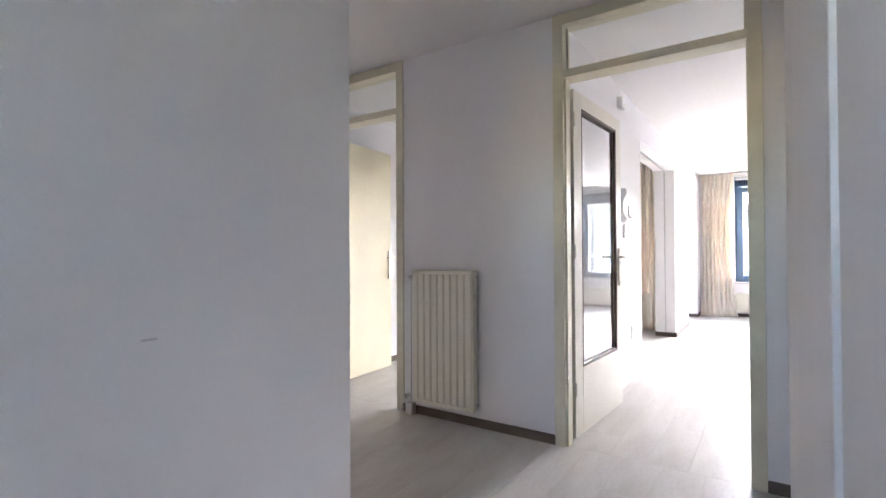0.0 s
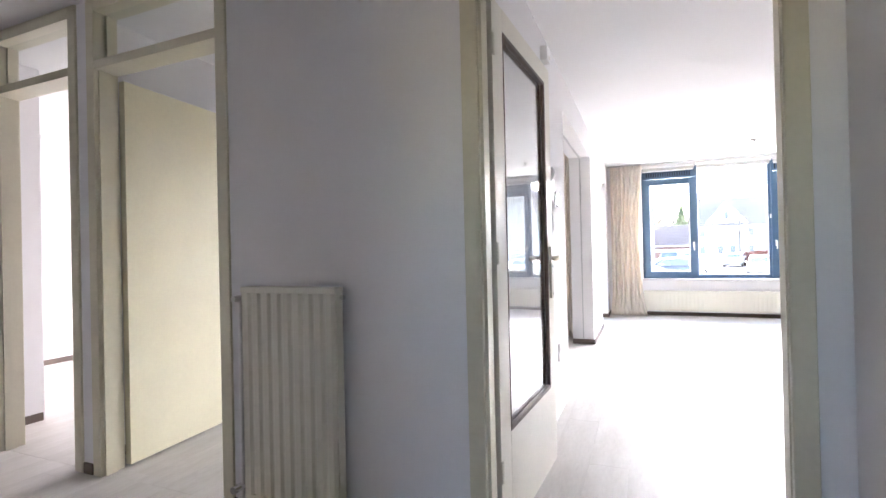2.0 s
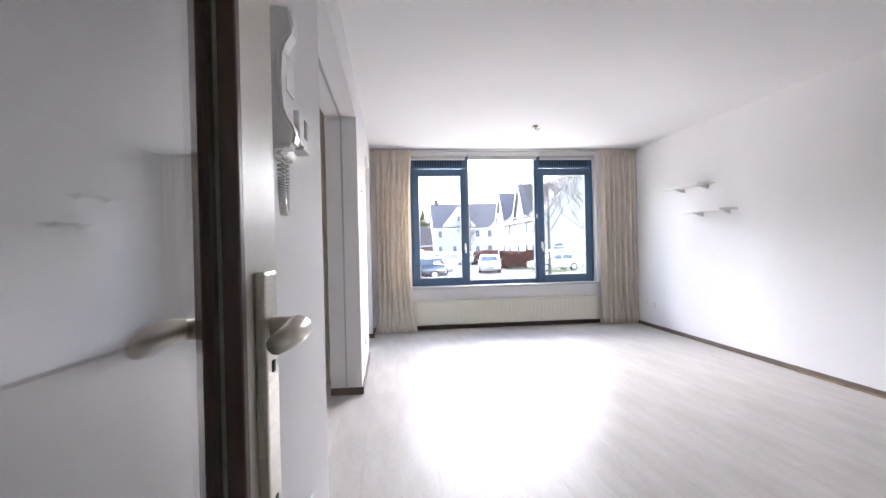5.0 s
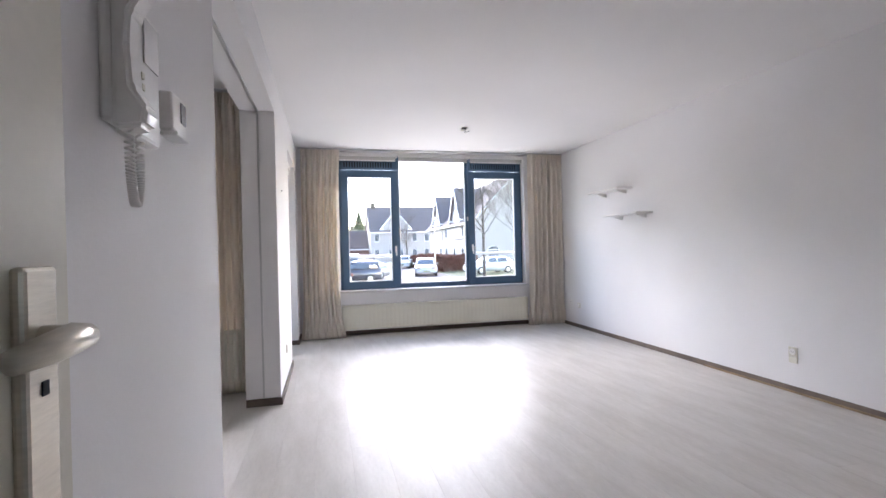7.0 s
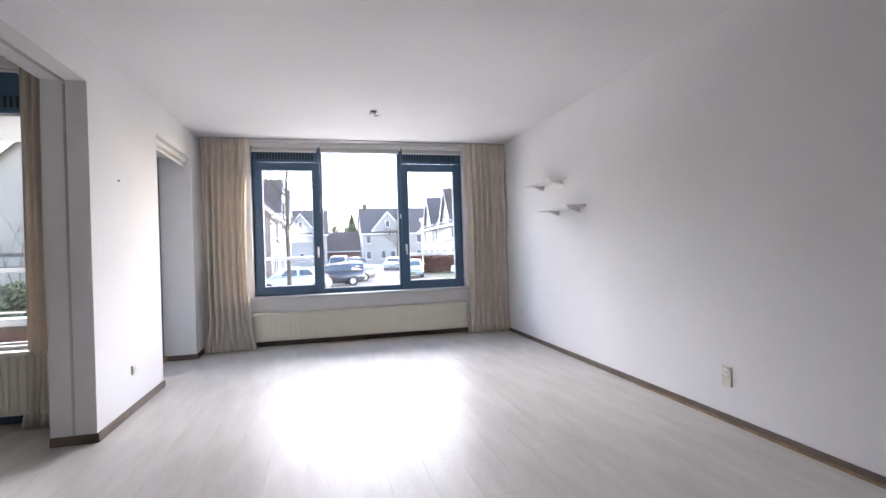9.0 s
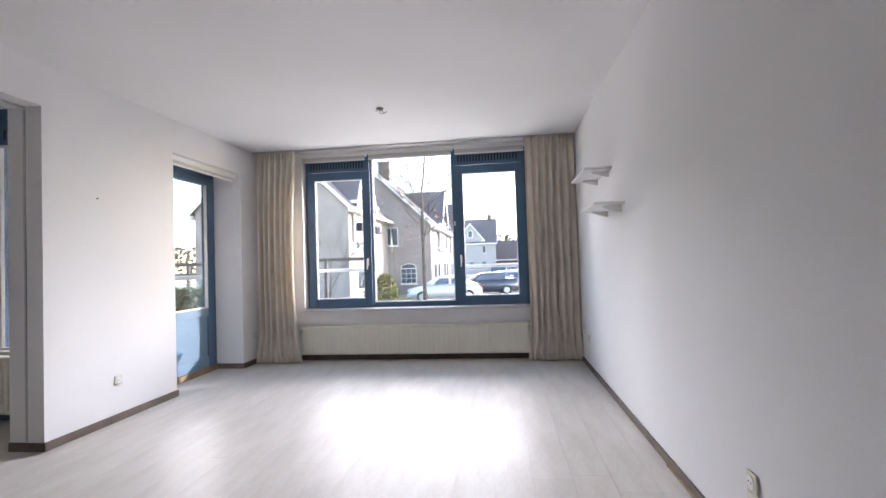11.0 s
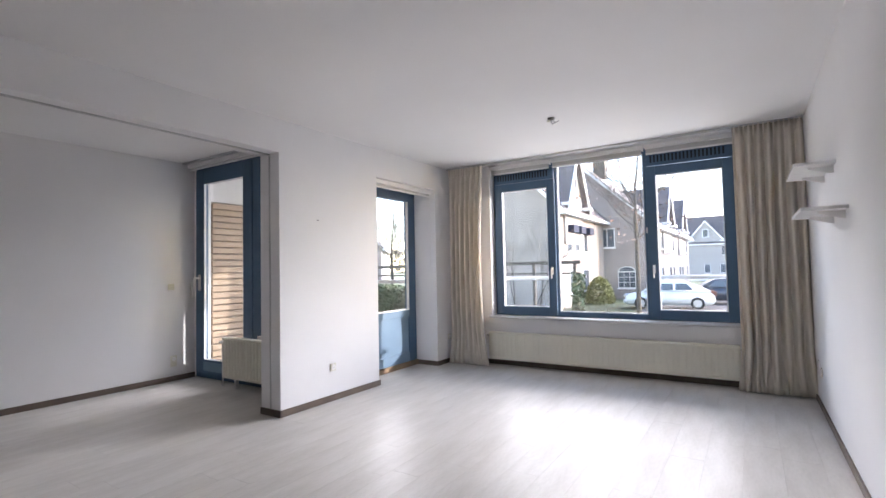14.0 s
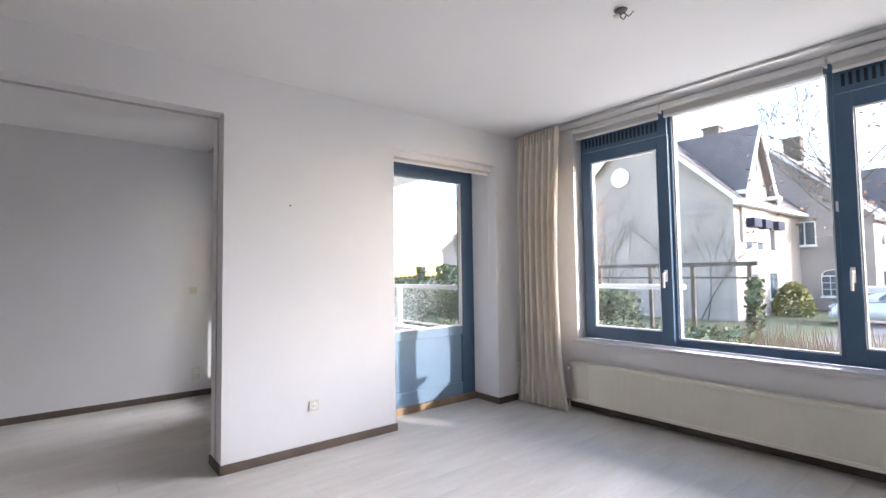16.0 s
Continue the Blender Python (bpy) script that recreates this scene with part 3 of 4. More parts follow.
curtain("curtain", 2.02, 2.545, 8.93, 0.012, 2.415, M_CURT, 7, 8, depth=0.052, label="floor-length beige pleated curtain beside the shelves")
curtain("curtain", -1.66, -1.37, 6.76, 0.012, 2.40, M_CURT, 6, 5, depth=0.04, label="beige pleated curtain gathered beside the side-room window")
solid("curtain_rail", B(-1.09, 2.55, 8.915, 8.945, H - 0.018, H - 0.001), M_ALU, "thin metal curtain rail on the ceiling", "curtain rail", kind="")
solid("curtain_rail", B(-3.27, -1.37, 6.745, 6.775, H - 0.018, H - 0.001), M_ALU, "thin metal curtain rail on the ceiling", "curtain rail", kind="")

# sliding door track and lining of the wide opening
so = thing("sliding_door", "white sliding door hidden in the wall with its track", "door", kind="structure")
part("track", B(-1.238, -1.222, 4.34, 6.348, 2.144, 2.1545), M_ALU, so, "grey metal track")
part("guide_strip", B(-1.235, -1.222, 6.343, 6.349, 0.06, 2.135), M_ALU, so)
part("door_edge", B(-1.25, -1.21, 4.341, 4.47, 0.01, 2.13, bev=0.004), M_WHITE, so)
part("door_pull", B(-1.208, -1.195, 4.44, 4.46, 0.98, 1.12, bev=0.004), M_WHITE, so)


# ---------- wall fittings ----------
def socket(x, y, z, axis, double=False, m=None, name="wall_socket", label="cream plastic wall socket with round recess"):
    s = thing(name, label, "socket" if name == "wall_socket" else "switch", "wall fittings", at=(x, y, z), rz={"+x": 90, "-x": -90, "-y": 0, "+y": 180}[axis])
    w = 0.034
    m = m or M_IVORY
    part("plate", B(-w, w, -0.01, 0, -w, w, bev=0.004), m, s)
    if name == "wall_socket":
        bm = bmesh.new()
        bmesh.ops.create_cone(bm, cap_ends=True, segments=20, radius1=0.024, radius2=0.024, depth=0.006)
        bmesh.ops.transform(bm, matrix=pose(0, -0.011, 0, 90), verts=bm.verts)
        part("recess", bm, M_WHITE, s)
        for q in (-0.009, 0.009):
            # Dark discs coloured as the shade inside the pin holes.
            part("pin_hole_shade", T([(q, -0.0142, 0), (q, -0.0148, 0)], 0.003, 8), M_DARK, s)
    else:
        part("rocker", B(-0.028, 0.028, -0.015, -0.01, -0.028, 0.028, bev=0.002), m, s)
    if double:
        part("plate", B(-w, w, -0.01, 0, -w - 0.05, -w - 0.002, bev=0.004), m, s)
    return s


socket(XL, 6.925, 0.30, "+x")
socket(XL, 8.93, 0.32, "+x")
socket(XR, 5.45, 0.30, "-x", True)
socket(XR, 8.52, 0.30, "-x")
socket(XR, 8.72, 0.33, "-x", m=M_WHITE)
socket(-3.285, 6.66, 0.24, "+x", True)
socket(-3.285, 6.63, 1.03, "+x", name="light_switch", label="cream plastic light switch on the side-room wall")
socket(XL, 3.93, 0.42, "+x", True, M_WHITE)
socket(-4.58, YD, 1.05, "-y", name="light_switch", label="cream plastic light switch on the hall wall")
solid("speaker_bracket", B(-3.283, -3.262, 6.84, 6.875, 0.90, 1.08, bev=0.004), M_WHITE, "slim white latch box beside the balcony door", "latch", kind="")

al = thing("doorbell_box", "small white plastic bell box high on the wall", "bell box", at=(XL, 3.55, 2.285))
part("case", B(0, 0.045, -0.05, 0.05, -0.045, 0.045, bev=0.006), M_WHITE, al)
part("button", B(0.045, 0.048, -0.01, 0.01, -0.03, -0.015), M_IVORY, al)

ic = thing("intercom", "white intercom with handset, keypad and curly cord", "intercom", at=(XL, 3.60, 1.44))
part("base", B(0, 0.032, -0.045, 0.09, -0.11, 0.13, bev=0.008), M_WHITE, ic)
part("cradle", B(0, 0.02, -0.10, -0.04, -0.10, 0.13, bev=0.006), M_WHITE, ic)
bm = bmesh.new()
prism(bm, [(0.02, -0.115), (0.066, -0.11), (0.072, -0.08), (0.05, -0.045), (0.046, 0.02), (0.05, 0.075), (0.072, 0.11), (0.068, 0.15), (0.022, 0.155)], "y", -0.108, -0.052)
bmesh.ops.bevel(bm, geom=bm.edges[:], offset=0.007, segments=3, affect="EDGES")
part("handset", bm, M_WHITE, ic, "curved white handset")
part("display", B(0.0325, 0.036, 0.0, 0.075, 0.03, 0.115, bev=0.001), M_ALU, ic, "grey metal speaker plate")
for i in range(5):
    z = -0.085 + i * 0.02
    part("key", B(0.031, 0.038, -0.022, -0.008, z, z + 0.011, bev=0.001), M_IVORY, ic)
coil = []
for i in range(420):
    t = i / 419
    a = math.pi * t
    cy, cz = -0.07 - 0.022 * math.cos(a), -0.105 - 0.13 * math.sin(a) ** 0.6
    coil.append((0.04 + 0.006 * math.cos(i * 0.9), cy + 0.006 * math.sin(i * 0.9), cz))
part("cord", T(coil, 0.0026, 5), M_WHITE, ic, "curly white cord", smooth=True)

th = thing("thermostat", "small white thermostat with dark display beside the intercom", "thermostat", at=(XL, 3.84, 1.435))
part("case", B(0, 0.028, -0.055, 0.05, -0.04, 0.045, bev=0.005), M_WHITE, th)
part("display", B(0.028, 0.03, 0.005, 0.042, -0.012, 0.035), M_SCREEN, th, "dark display")
part("dial", B(0.0, 0.036, -0.05, 0.045, -0.052, -0.042, bev=0.003), M_WHITE, th)

# wall shelves
def shelf(y0, y1, z, label):
    s = thing("wall_shelf", label, "shelf", "wall shelves")
    part("board", B(XR - 0.20, XR, y0, y1, z - 0.018, z, bev=0.002), M_WHITE, s)
    for y in (y0 + 0.12, y1 - 0.12):
        bm = bmesh.new()
        prism(bm, [(XR, z - 0.018), (XR - 0.12, z - 0.018), (XR - 0.12, z - 0.028), (XR - 0.02, z - 0.06), (XR, z - 0.06)], "y", y - 0.01, y + 0.01)
        part("bracket", bm, M_WHITE, s)


shelf(7.30, 7.95, 1.75, "white wall shelf, the upper one, on two brackets")
shelf(6.97, 7.62, 1.455, "white wall shelf, the lower one, on two brackets")

# ceiling lamp point
lp = thing("ceiling_lamp_point", "bare lamp point with plate, hook and wire ends", "lamp point", at=(0.738, 7.684, H))
bm = bmesh.new()
bmesh.ops.create_cone(bm, cap_ends=True, segments=24, radius1=0.024, radius2=0.032, depth=0.012)
bmesh.ops.translate(bm, vec=(0, 0, -0.008), verts=bm.verts)
part("plate", bm, M_DULL, lp, smooth=False)
part("hook", T([(0, 0, -0.016), (0.0, 0, -0.04), (0.015, 0, -0.055), (0.028, 0, -0.04)], 0.003, 6), M_DULL, lp)
part("wire", T([(0.01, 0.01, -0.016), (0.03, 0.02, -0.04), (0.06, 0.01, -0.03)], 0.003, 6), M_DARK, lp)
part("terminal", B(-0.035, -0.01, -0.012, 0.012, -0.03, -0.016, bev=0.003), M_IVORY, lp)
solid("picture_nail", T([(XL, 6.76, 1.62), (XL + 0.012, 6.76, 1.622)], 0.004, 6), M_DARK, "small dark nail stuck in the white wall", "nail", kind="")
solid("wall_scuff", B(-1.17, -1.1685, 0.02, 0.05, 0.905, 0.91), M_SILL, "short grey scuff mark on the hall wall", "scuff", kind="")


# ---------- balcony ----------
solid("balcony_slab", B(-6.4, -1.55, 6.97, 9.25, -0.35, -0.02), M_MORTAR, "concrete balcony floor slab", "balcony floor")
solid("balcony_soffit", B(-6.4, -1.55, 7.02, 9.35, 2.42, 2.62), M_BALC, "white balcony soffit above the loggia", "soffit")
solid("outer_wall_strip", B(-3.95, -3.285, 6.97, 7.09, -0.02, 2.42), M_BALC, "pale outer wall of the loggia", "wall")


def brickwork(name, label, x0, x1, y0, y1, z0, z1, m, along):
    w = solid(name, B(x0, x1, y0, y1, z0, z1), M_MORTAR, label, "brick wall")
    bm = bmesh.new()
    h, L, j, e = 0.052, 0.20, 0.012, 0.006
    z, r = z0 + j, 0
    while z + h <= z1 + 0.001:
        a0, a1 = (x0, x1) if along == "x" else (y0, y1)
        a = a0 - (L / 2 if r % 2 else 0)
        while a < a1:
            s, t = max(a, a0), min(a + L, a1)
            if t - s > 0.03:
                if along == "x":
                    box(bm, s, t - j, y0 - e, y1 + e, z, z + h)
                else:
                    box(bm, x0 - e, x1 + e, s, t - j, z, z + h)
            a += L + j
        z += h + j
        r += 1
    tagged(part("bricks", bm, m, w), kind="stuff")
    return w


sc = thing("slat_screen", "tan horizontal wooden slat screen ending the loggia", "screen")
part("backing", B(-3.50, -3.40, 7.17, 8.20, -0.02, 2.05), M_MORTAR, sc)
for i in range(26):
    z = 0.01 + i * 0.078
    part("slat", B(-3.40, -3.365, 7.17, 8.20, z, z + 0.066, bev=0.008), M_BRICK, sc)
solid("loggia_end_wall", B(-3.62, -3.50, 7.09, 8.6, -0.02, 2.42), M_BALC, "white end wall of the loggia behind the screen", "wall")
brickwork("brick_parapet", "red-brown brick balcony parapet", -6.3, -1.55, 9.02, 9.14, -0.02, 0.42, M_RBRICK, "x")
solid("parapet_coping", B(-6.3, -1.55, 8.98, 9.18, 0.42, 0.50, bev=0.006), M_BALC, "white coping on the balcony parapet", "coping")
br = thing("balcony_railing", "white balcony railing with glass panels", "railing")
part("hand_rail", B(-6.3, -1.55, 9.05, 9.11, 0.98, 1.03, bev=0.008), M_BALC, br)
part("bottom_rail", B(-6.3, -1.55, 9.07, 9.09, 0.55, 0.57), M_BALC, br)
for x in (-6.28, -4.8, -3.32, -1.62):
    part("post", B(x - 0.025, x + 0.025, 9.055, 9.105, 0.50, 0.98), M_BALC, br)
for a, b in ((-6.25, -4.83), (-4.77, -3.35), (-3.29, -1.65)):
    part("glass_panel", B(a, b, 9.077, 9.083, 0.57, 0.98), M_GLASS, br)
rw = thing("round_window", "round white framed window high on the gable", "window", at=(-11.6, 28.46, 6.0))
part("frame", T([(0, 0.03, 0), (0, -0.05, 0)], 0.5, 28), M_HTRIM, rw)
part("pane", T([(0, -0.05, 0), (0, -0.06, 0)], 0.40, 28), M_WHITE, rw)

# ---------- ground ----------
G = -1.1
solid("ground", B(-400, 400, -60, 900, G - 0.3, G), M_GRASS, "winter grass ground around the houses", "ground")
solid("road", B(-2.6, 9.0, 22, 76, G, G + 0.012), M_ASPH, "grey-brown paved residential street", "road")
solid("pavement", B(-60, 60, 76, 79.5, G, G + 0.10), M_SILL, "pale concrete pavement before the far houses", "pavement")
solid("outer_facade", B(-12, 12, 9.41, 9.45, -4, 0.4), M_RBRICK, "brick facade below the window", "wall")


# ---------- houses ----------
def roof_slab(bm, x_e, z_e, x_r, z_r, y0, y1, th=0.14):
    prism(bm, [(x_e, z_e), (x_r, z_r), (x_r, z_r + th), (x_e, z_e + th)], "y", y0, y1)


def house(label, at, rz, W, D, eave, ridge, front_windows, gable_windows, cross=None, wallm=None, chim=(0.0, 0.8), awn=False):
    """Local: ridge along y from 0 to D, gable wall at y=0 facing -y, fronts at x = +-W/2."""
    h = thing("house", label, "house", "houses in the street", at=at, rz=rz)
    wm = wallm or M_RENDER
    bm = bmesh.new()
    prism(bm, [(-W / 2, 0), (W / 2, 0), (W / 2, eave), (0, ridge), (-W / 2, eave)], "y", 0, D)
    part("wall", bm, wm, h)
    sl = (ridge - eave) / (W / 2)
    for s in (-1, 1):
        bm = bmesh.new()
        roof_slab(bm, s * (W / 2 + 0.35), eave - 0.35 * sl + 0.02, 0, ridge + 0.02, -0.25, D + 0.25)
        rf = part("roof", bm, M_TILE, h)
        bm = bmesh.new()
        n = int(math.hypot(W / 2, ridge - eave) / 0.33)
        for i in range(n):
            t = i / n
            x, z = s * (W / 2 + 0.35) * (1 - t), eave - 0.35 * sl + (ridge - eave + 0.35 * sl) * t + 0.16
            box(bm, min(x, x - s * 0.06), max(x, x - s * 0.06), -0.25, D + 0.25, z, z + 0.05)
        tagged(part("tile_courses", bm, M_TILE, rf), kind="stuff")
        bm = bmesh.new()
        prism(bm, [(s * (W / 2 + 0.38), eave - 0.35 * sl - 0.15), (0, ridge - 0.14), (0, ridge + 0.12), (s * (W / 2 + 0.38), eave - 0.35 * sl + 0.08)], "y", -0.32, -0.24)
        part("verge_board", bm, M_HTRIM, h)
        part("gutter", B(min(s * (W / 2 + 0.1), s * (W / 2 + 0.48)), max(s * (W / 2 + 0.1), s * (W / 2 + 0.48)), -0.3, D + 0.3, eave - 0.35 * sl - 0.12, eave - 0.35 * sl + 0.06), M_HTRIM, h)
    cx, cy = chim
    c = part("chimney", B(cx - 0.4, cx + 0.45, cy, cy + 0.7, ridge - 0.5, ridge + 0.75), M_BARK, h)
    part("chimney_cap", B(cx - 0.5, cx + 0.5, cy - 0.05, cy + 0.75, ridge + 0.75, ridge + 0.85), M_BARK, c)

    def win(face, u, z, w, hh, arch=False, sh=False):
        """face 'g': gable at y=0 (u = x); 'r'/'l': front at +-W/2 (u = y)."""
        def bx(a0, a1, d0, d1, e0, e1):
            if face == "g":
                return B(a0, a1, -d1, -d0, e0, e1)
            s = 1 if face == "r" else -1
            x0, x1 = s * (W / 2 + d0), s * (W / 2 + d1)
            return B(min(x0, x1), max(x0, x1), a0, a1, e0, e1)
        fr = part("window", bx(u - w / 2, u + w / 2, 0.0, 0.03, z, z + hh), M_HTRIM, h)
        k = 3 if arch else 2 if w > 0.8 else 1
        bar = 0.035 if arch else 0.07
        rws = 3 if arch else 1
        for i in range(k):
            for j in range(rws):
                a = u - w / 2 + 0.05 + i * (w - 0.1 + bar) / k
                e = z + 0.05 + j * (hh - 0.1 + bar) / rws
                part("pane", bx(a, a + (w - 0.1 + bar) / k - bar, 0.032, 0.045, e, e + (hh - 0.1 + bar) / rws - bar), M_PANE, fr)
        if arch and face == "g":
            pts = [(u + w / 2 * math.cos(q), z + hh + w / 2 * 0.6 * math.sin(q)) for q in [math.pi * i / 10 for i in range(11)]]
            part("arch_frame", prism(bmesh.new(), pts, "y", -0.03, 0.0), M_HTRIM, fr)
            pts = [(u + (w / 2 - 0.07) * math.cos(q), z + hh + 0.02 + (w / 2 * 0.6 - 0.07) * math.sin(q)) for q in [math.pi * i / 10 for i in range(11)]]
            part("arch_pane", prism(bmesh.new(), pts, "y", -0.045, -0.032), M_PANE, fr)
        part("sill", bx(u - w / 2 - 0.06, u + w / 2 + 0.06, 0.0, 0.10, z - 0.08, z), M_HTRIM, fr)
        if sh:
            aw = bx(u - w / 2 - 0.1, u + w / 2 + 0.1, 0.04, 0.45, z + hh - 0.35, z + hh + 0.05)
            part("awning", aw, M_AWN, fr, "dark folded window awning")

    for a in gable_windows:
        win("g", *a)
    for f, *a in front_windows:
        win(f, *a)
    for c in cross or ():
        s, y, w, zp = c
        bm = bmesh.new()
        x0 = s * (W / 2 + 0.12)
        prism(bm, [(y - w / 2, eave - 2.0), (y + w / 2, eave - 2.0), (y + w / 2, eave + 0.5), (y, zp), (y - w / 2, eave + 0.5)], "x", s * 0.5, x0)
        part("cross_gable", bm, M_HWHITE, h, "white front gable")
        k = (zp - eave - 0.5) / (w / 2)
        for q in (-1, 1):
            bm = bmesh.new()
            prism(bm, [(y + q * (w / 2 + 0.35), eave + 0.5 - 0.35 * k), (y, zp), (y, zp + 0.16), (y + q * (w / 2 + 0.35), eave + 0.66 - 0.35 * k)], "x", s * 0.3, x0 + s * 0.3)
            part("cross_roof", bm, M_TILE, h)
            bm = bmesh.new()
            prism(bm, [(y + q * (w / 2 + 0.4), eave + 0.4 - 0.35 * k), (y, zp - 0.1), (y, zp + 0.2), (y + q * (w / 2 + 0.4), eave + 0.7 - 0.35 * k)], "x", x0 + s * 0.3, x0 + s * 0.38)
            part("cross_verge", bm, M_HTRIM, h)
            part("corbel", B(min(x0 - s * 0.1, x0 + s * 0.5), max(x0 - s * 0.1, x0 + s * 0.5), y + q * (w / 2 + 0.1) - 0.3, y + q * (w / 2 + 0.1) + 0.3, eave + 0.05, eave + 0.22), M_HTRIM, h)
        gx0, gx1 = x0, x0 + s * 0.04
        o = part("gable_window", B(min(gx0, gx1), max(gx0, gx1), y - 0.4, y + 0.4, eave + 0.7, eave + 1.9), M_HTRIM, h)
        part("pane", B(min(gx1, gx1 + s * 0.02), max(gx1, gx1 + s * 0.02), y - 0.3, y + 0.3, eave + 0.8, eave + 1.8), M_PANE, o)
    return h


def fw(s, ys, zs, w=0.8, hh=1.3, sh=False):
    return [(s, y, z, w, hh, False, sh) for y in ys for z in zs]


house("pale rendered house with white front gable and navy awnings", (-10.7, 28.5, G), 0, 8.8, 9.0, 5.5, 9.7,
      fw("r", (1.5, 2.9, 4.6), (3.1,), 0.7, 1.4, True) + fw("r", (2.0, 4.5), (0.8,), 1.1, 1.3),
      [], [(1, 2.25, 3.2, 8.8)], M_RENDER, (1.0, 6.5))
house("pale rendered house with arched ground-floor window", (-7.6, 37.5, G), 0, 8.8, 22, 5.1, 9.2,
      fw("r", (2, 4, 8, 10, 14, 16, 20), (0.8, 3.4)),
      [(2.75, 0.75, 1.15, 1.1, True), (1.55, 3.5, 1.0, 1.3)], [(1, 6.0, 3.4, 8.0), (1, 15.0, 3.4, 8.0)], M_RENDER, (0.6, 2.0))
house("white terraced house across the street with steep gable", (0.9, 88, G), 90, 9.0, 16.0, 5.4, 9.4,
      fw("l", (2, 4, 9, 11), (0.9, 3.5)), [], [(-1, 4.1, 4.0, 8.4)], M_HWHITE, (0, 0.6))
house("white terraced house across the street with wreath on its gable", (26.6, 88, G), 90, 9.0, 20.0, 5.4, 9.6,
      fw("l", (2, 5, 8, 10.5, 12.6, 15.0, 16.6, 19.0), (0.9, 3.5)), [], [(-1, 15.8, 4.6, 8.6)], M_HWHITE, (0, 18.8))
house("low garage with dark roof between the far houses", (6.6, 91, G), 90, 7.0, 5.7, 2.6, 5.6,
      [], [], None, M_RBRICK, (0, 40))
house("white corner house with steep gables behind a russet hedge", (18.7, 50, G), 0, 9.0, 22, 5.2, 9.8,
      fw("l", (2, 4.5, 8, 12, 15, 19), (0.9, 3.4)),
      [(-2.5, 0.75, 1.3, 1.2, True), (0.5, 3.4, 0.9, 1.2)], [(-1, 6.5, 4.0, 9.0), (-1, 16.0, 4.0, 9.0)], M_HWHITE, (0, 3.0))
house("pale house among bare trees beyond the hedge", (-34, 40, G), 35, 9.0, 12, 4.8, 9.0,
      fw("r", (2, 5, 8), (0.9, 3.4)), [(0, 3.4, 1.0, 1.3)], None, M_RENDER, (0, 3.0))


# ---------- cars ----------
def car(label, at, rz, m, L=4.2, Wd=1.72, Ht=1.43, kind="hatch"):
    c = thing("car", label, "car", "parked cars", at=at, rz=rz)
    hw = Wd / 2
    k = L / 4.2
    tail = 1.98 if kind != "saloon" else 1.55
    lower = [(-2.08 * k, 0.30), (-2.1 * k, 0.62), (-1.95 * k, 0.78), (-1.0 * k, 0.93), (tail * k, 0.98), (2.08 * k, 0.92), (2.1 * k, 0.35), (1.9 * k, 0.22), (-1.9 * k, 0.22)]
    cab = [(-1.05 * k, 0.90), (-0.35 * k, Ht - 0.06), (0.1 * k, Ht), (1.2 * k, Ht - 0.02), (1.5 * k if kind != "saloon" else 1.35 * k, Ht - 0.2), (2.0 * k if kind != "saloon" else 1.9 * k, 0.95)]
    if kind == "round":
        cab = [(-1.3, 0.86), (-0.85, 1.16), (-0.4, 1.36), (0.05, 1.43), (0.5, 1.42), (1.0, 1.3), (1.5, 1.1), (1.95, 0.88)]
        lower = [(-2.05, 0.30), (-2.08, 0.55), (-1.9, 0.74), (-1.5, 0.84), (-1.0, 0.92), (1.5, 0.96), (1.9, 0.84), (2.08, 0.6), (2.05, 0.35), (1.9, 0.22), (-1.9, 0.22)]
    bm = bmesh.new()
    prism(bm, [(x, z) for x, z in lower], "y", -hw, hw)
    bmesh.ops.bevel(bm, geom=bm.edges[:], offset=0.07, segments=2, affect="EDGES")
    part("body", bm, m, c, smooth=True)
    bm = bmesh.new()
    v = []
    for s in (-1, 1):
        v.append([bm.verts.new((x, s * (hw - 0.04 - 0.16 * (z - 0.9) / 0.6), z)) for x, z in cab])
    n = len(cab)
    bm.faces.new(v[0])
    bm.faces.new(v[1][::-1])
    for i in range(n):
        j = (i + 1) % n
        bm.faces.new((v[0][j], v[0][i], v[1][i], v[1][j]))
    bmesh.ops.recalc_face_normals(bm, faces=bm.faces)
    bmesh.ops.bevel(bm, geom=bm.edges[:], offset=0.04, segments=2, affect="EDGES")
    part("cabin", bm, m, c, smooth=True)
    for s in (-1, 1):
        for a, b in ((-0.72, 0.22), (0.30, 1.25 if kind != "round" else 1.12)):
            pts = [(a * k + 0.02, 0.97), (b * k, 0.97), (b * k - (0.3 if kind == "round" and a > 0 else 0.03), Ht - 0.14), (max(a * k + 0.40, a * k + 0.02) if a < 0 else a * k + 0.03, Ht - 0.14)]
            bm = bmesh.new()
            vs = [bm.verts.new((x, s * (hw - 0.032 - 0.16 * (z - 0.9) / 0.6), z)) for x, z in pts]
            vs2 = [bm.verts.new(w.co + Vector((0, s * -0.03, 0))) for w in vs]
            bm.faces.new(vs)
            bm.faces.new(vs2[::-1])
            for i in range(4):
                bm.faces.new((vs[i], vs2[i], vs2[(i + 1) % 4], vs[(i + 1) % 4]))
            part("side_window", bm, M_PANE, c)
        part("mirror", B(-0.75 * k, -0.6 * k, min(s * hw, s * (hw + 0.16)), max(s * hw, s * (hw + 0.16)), 0.93, 1.05, bev=0.02), m, c)
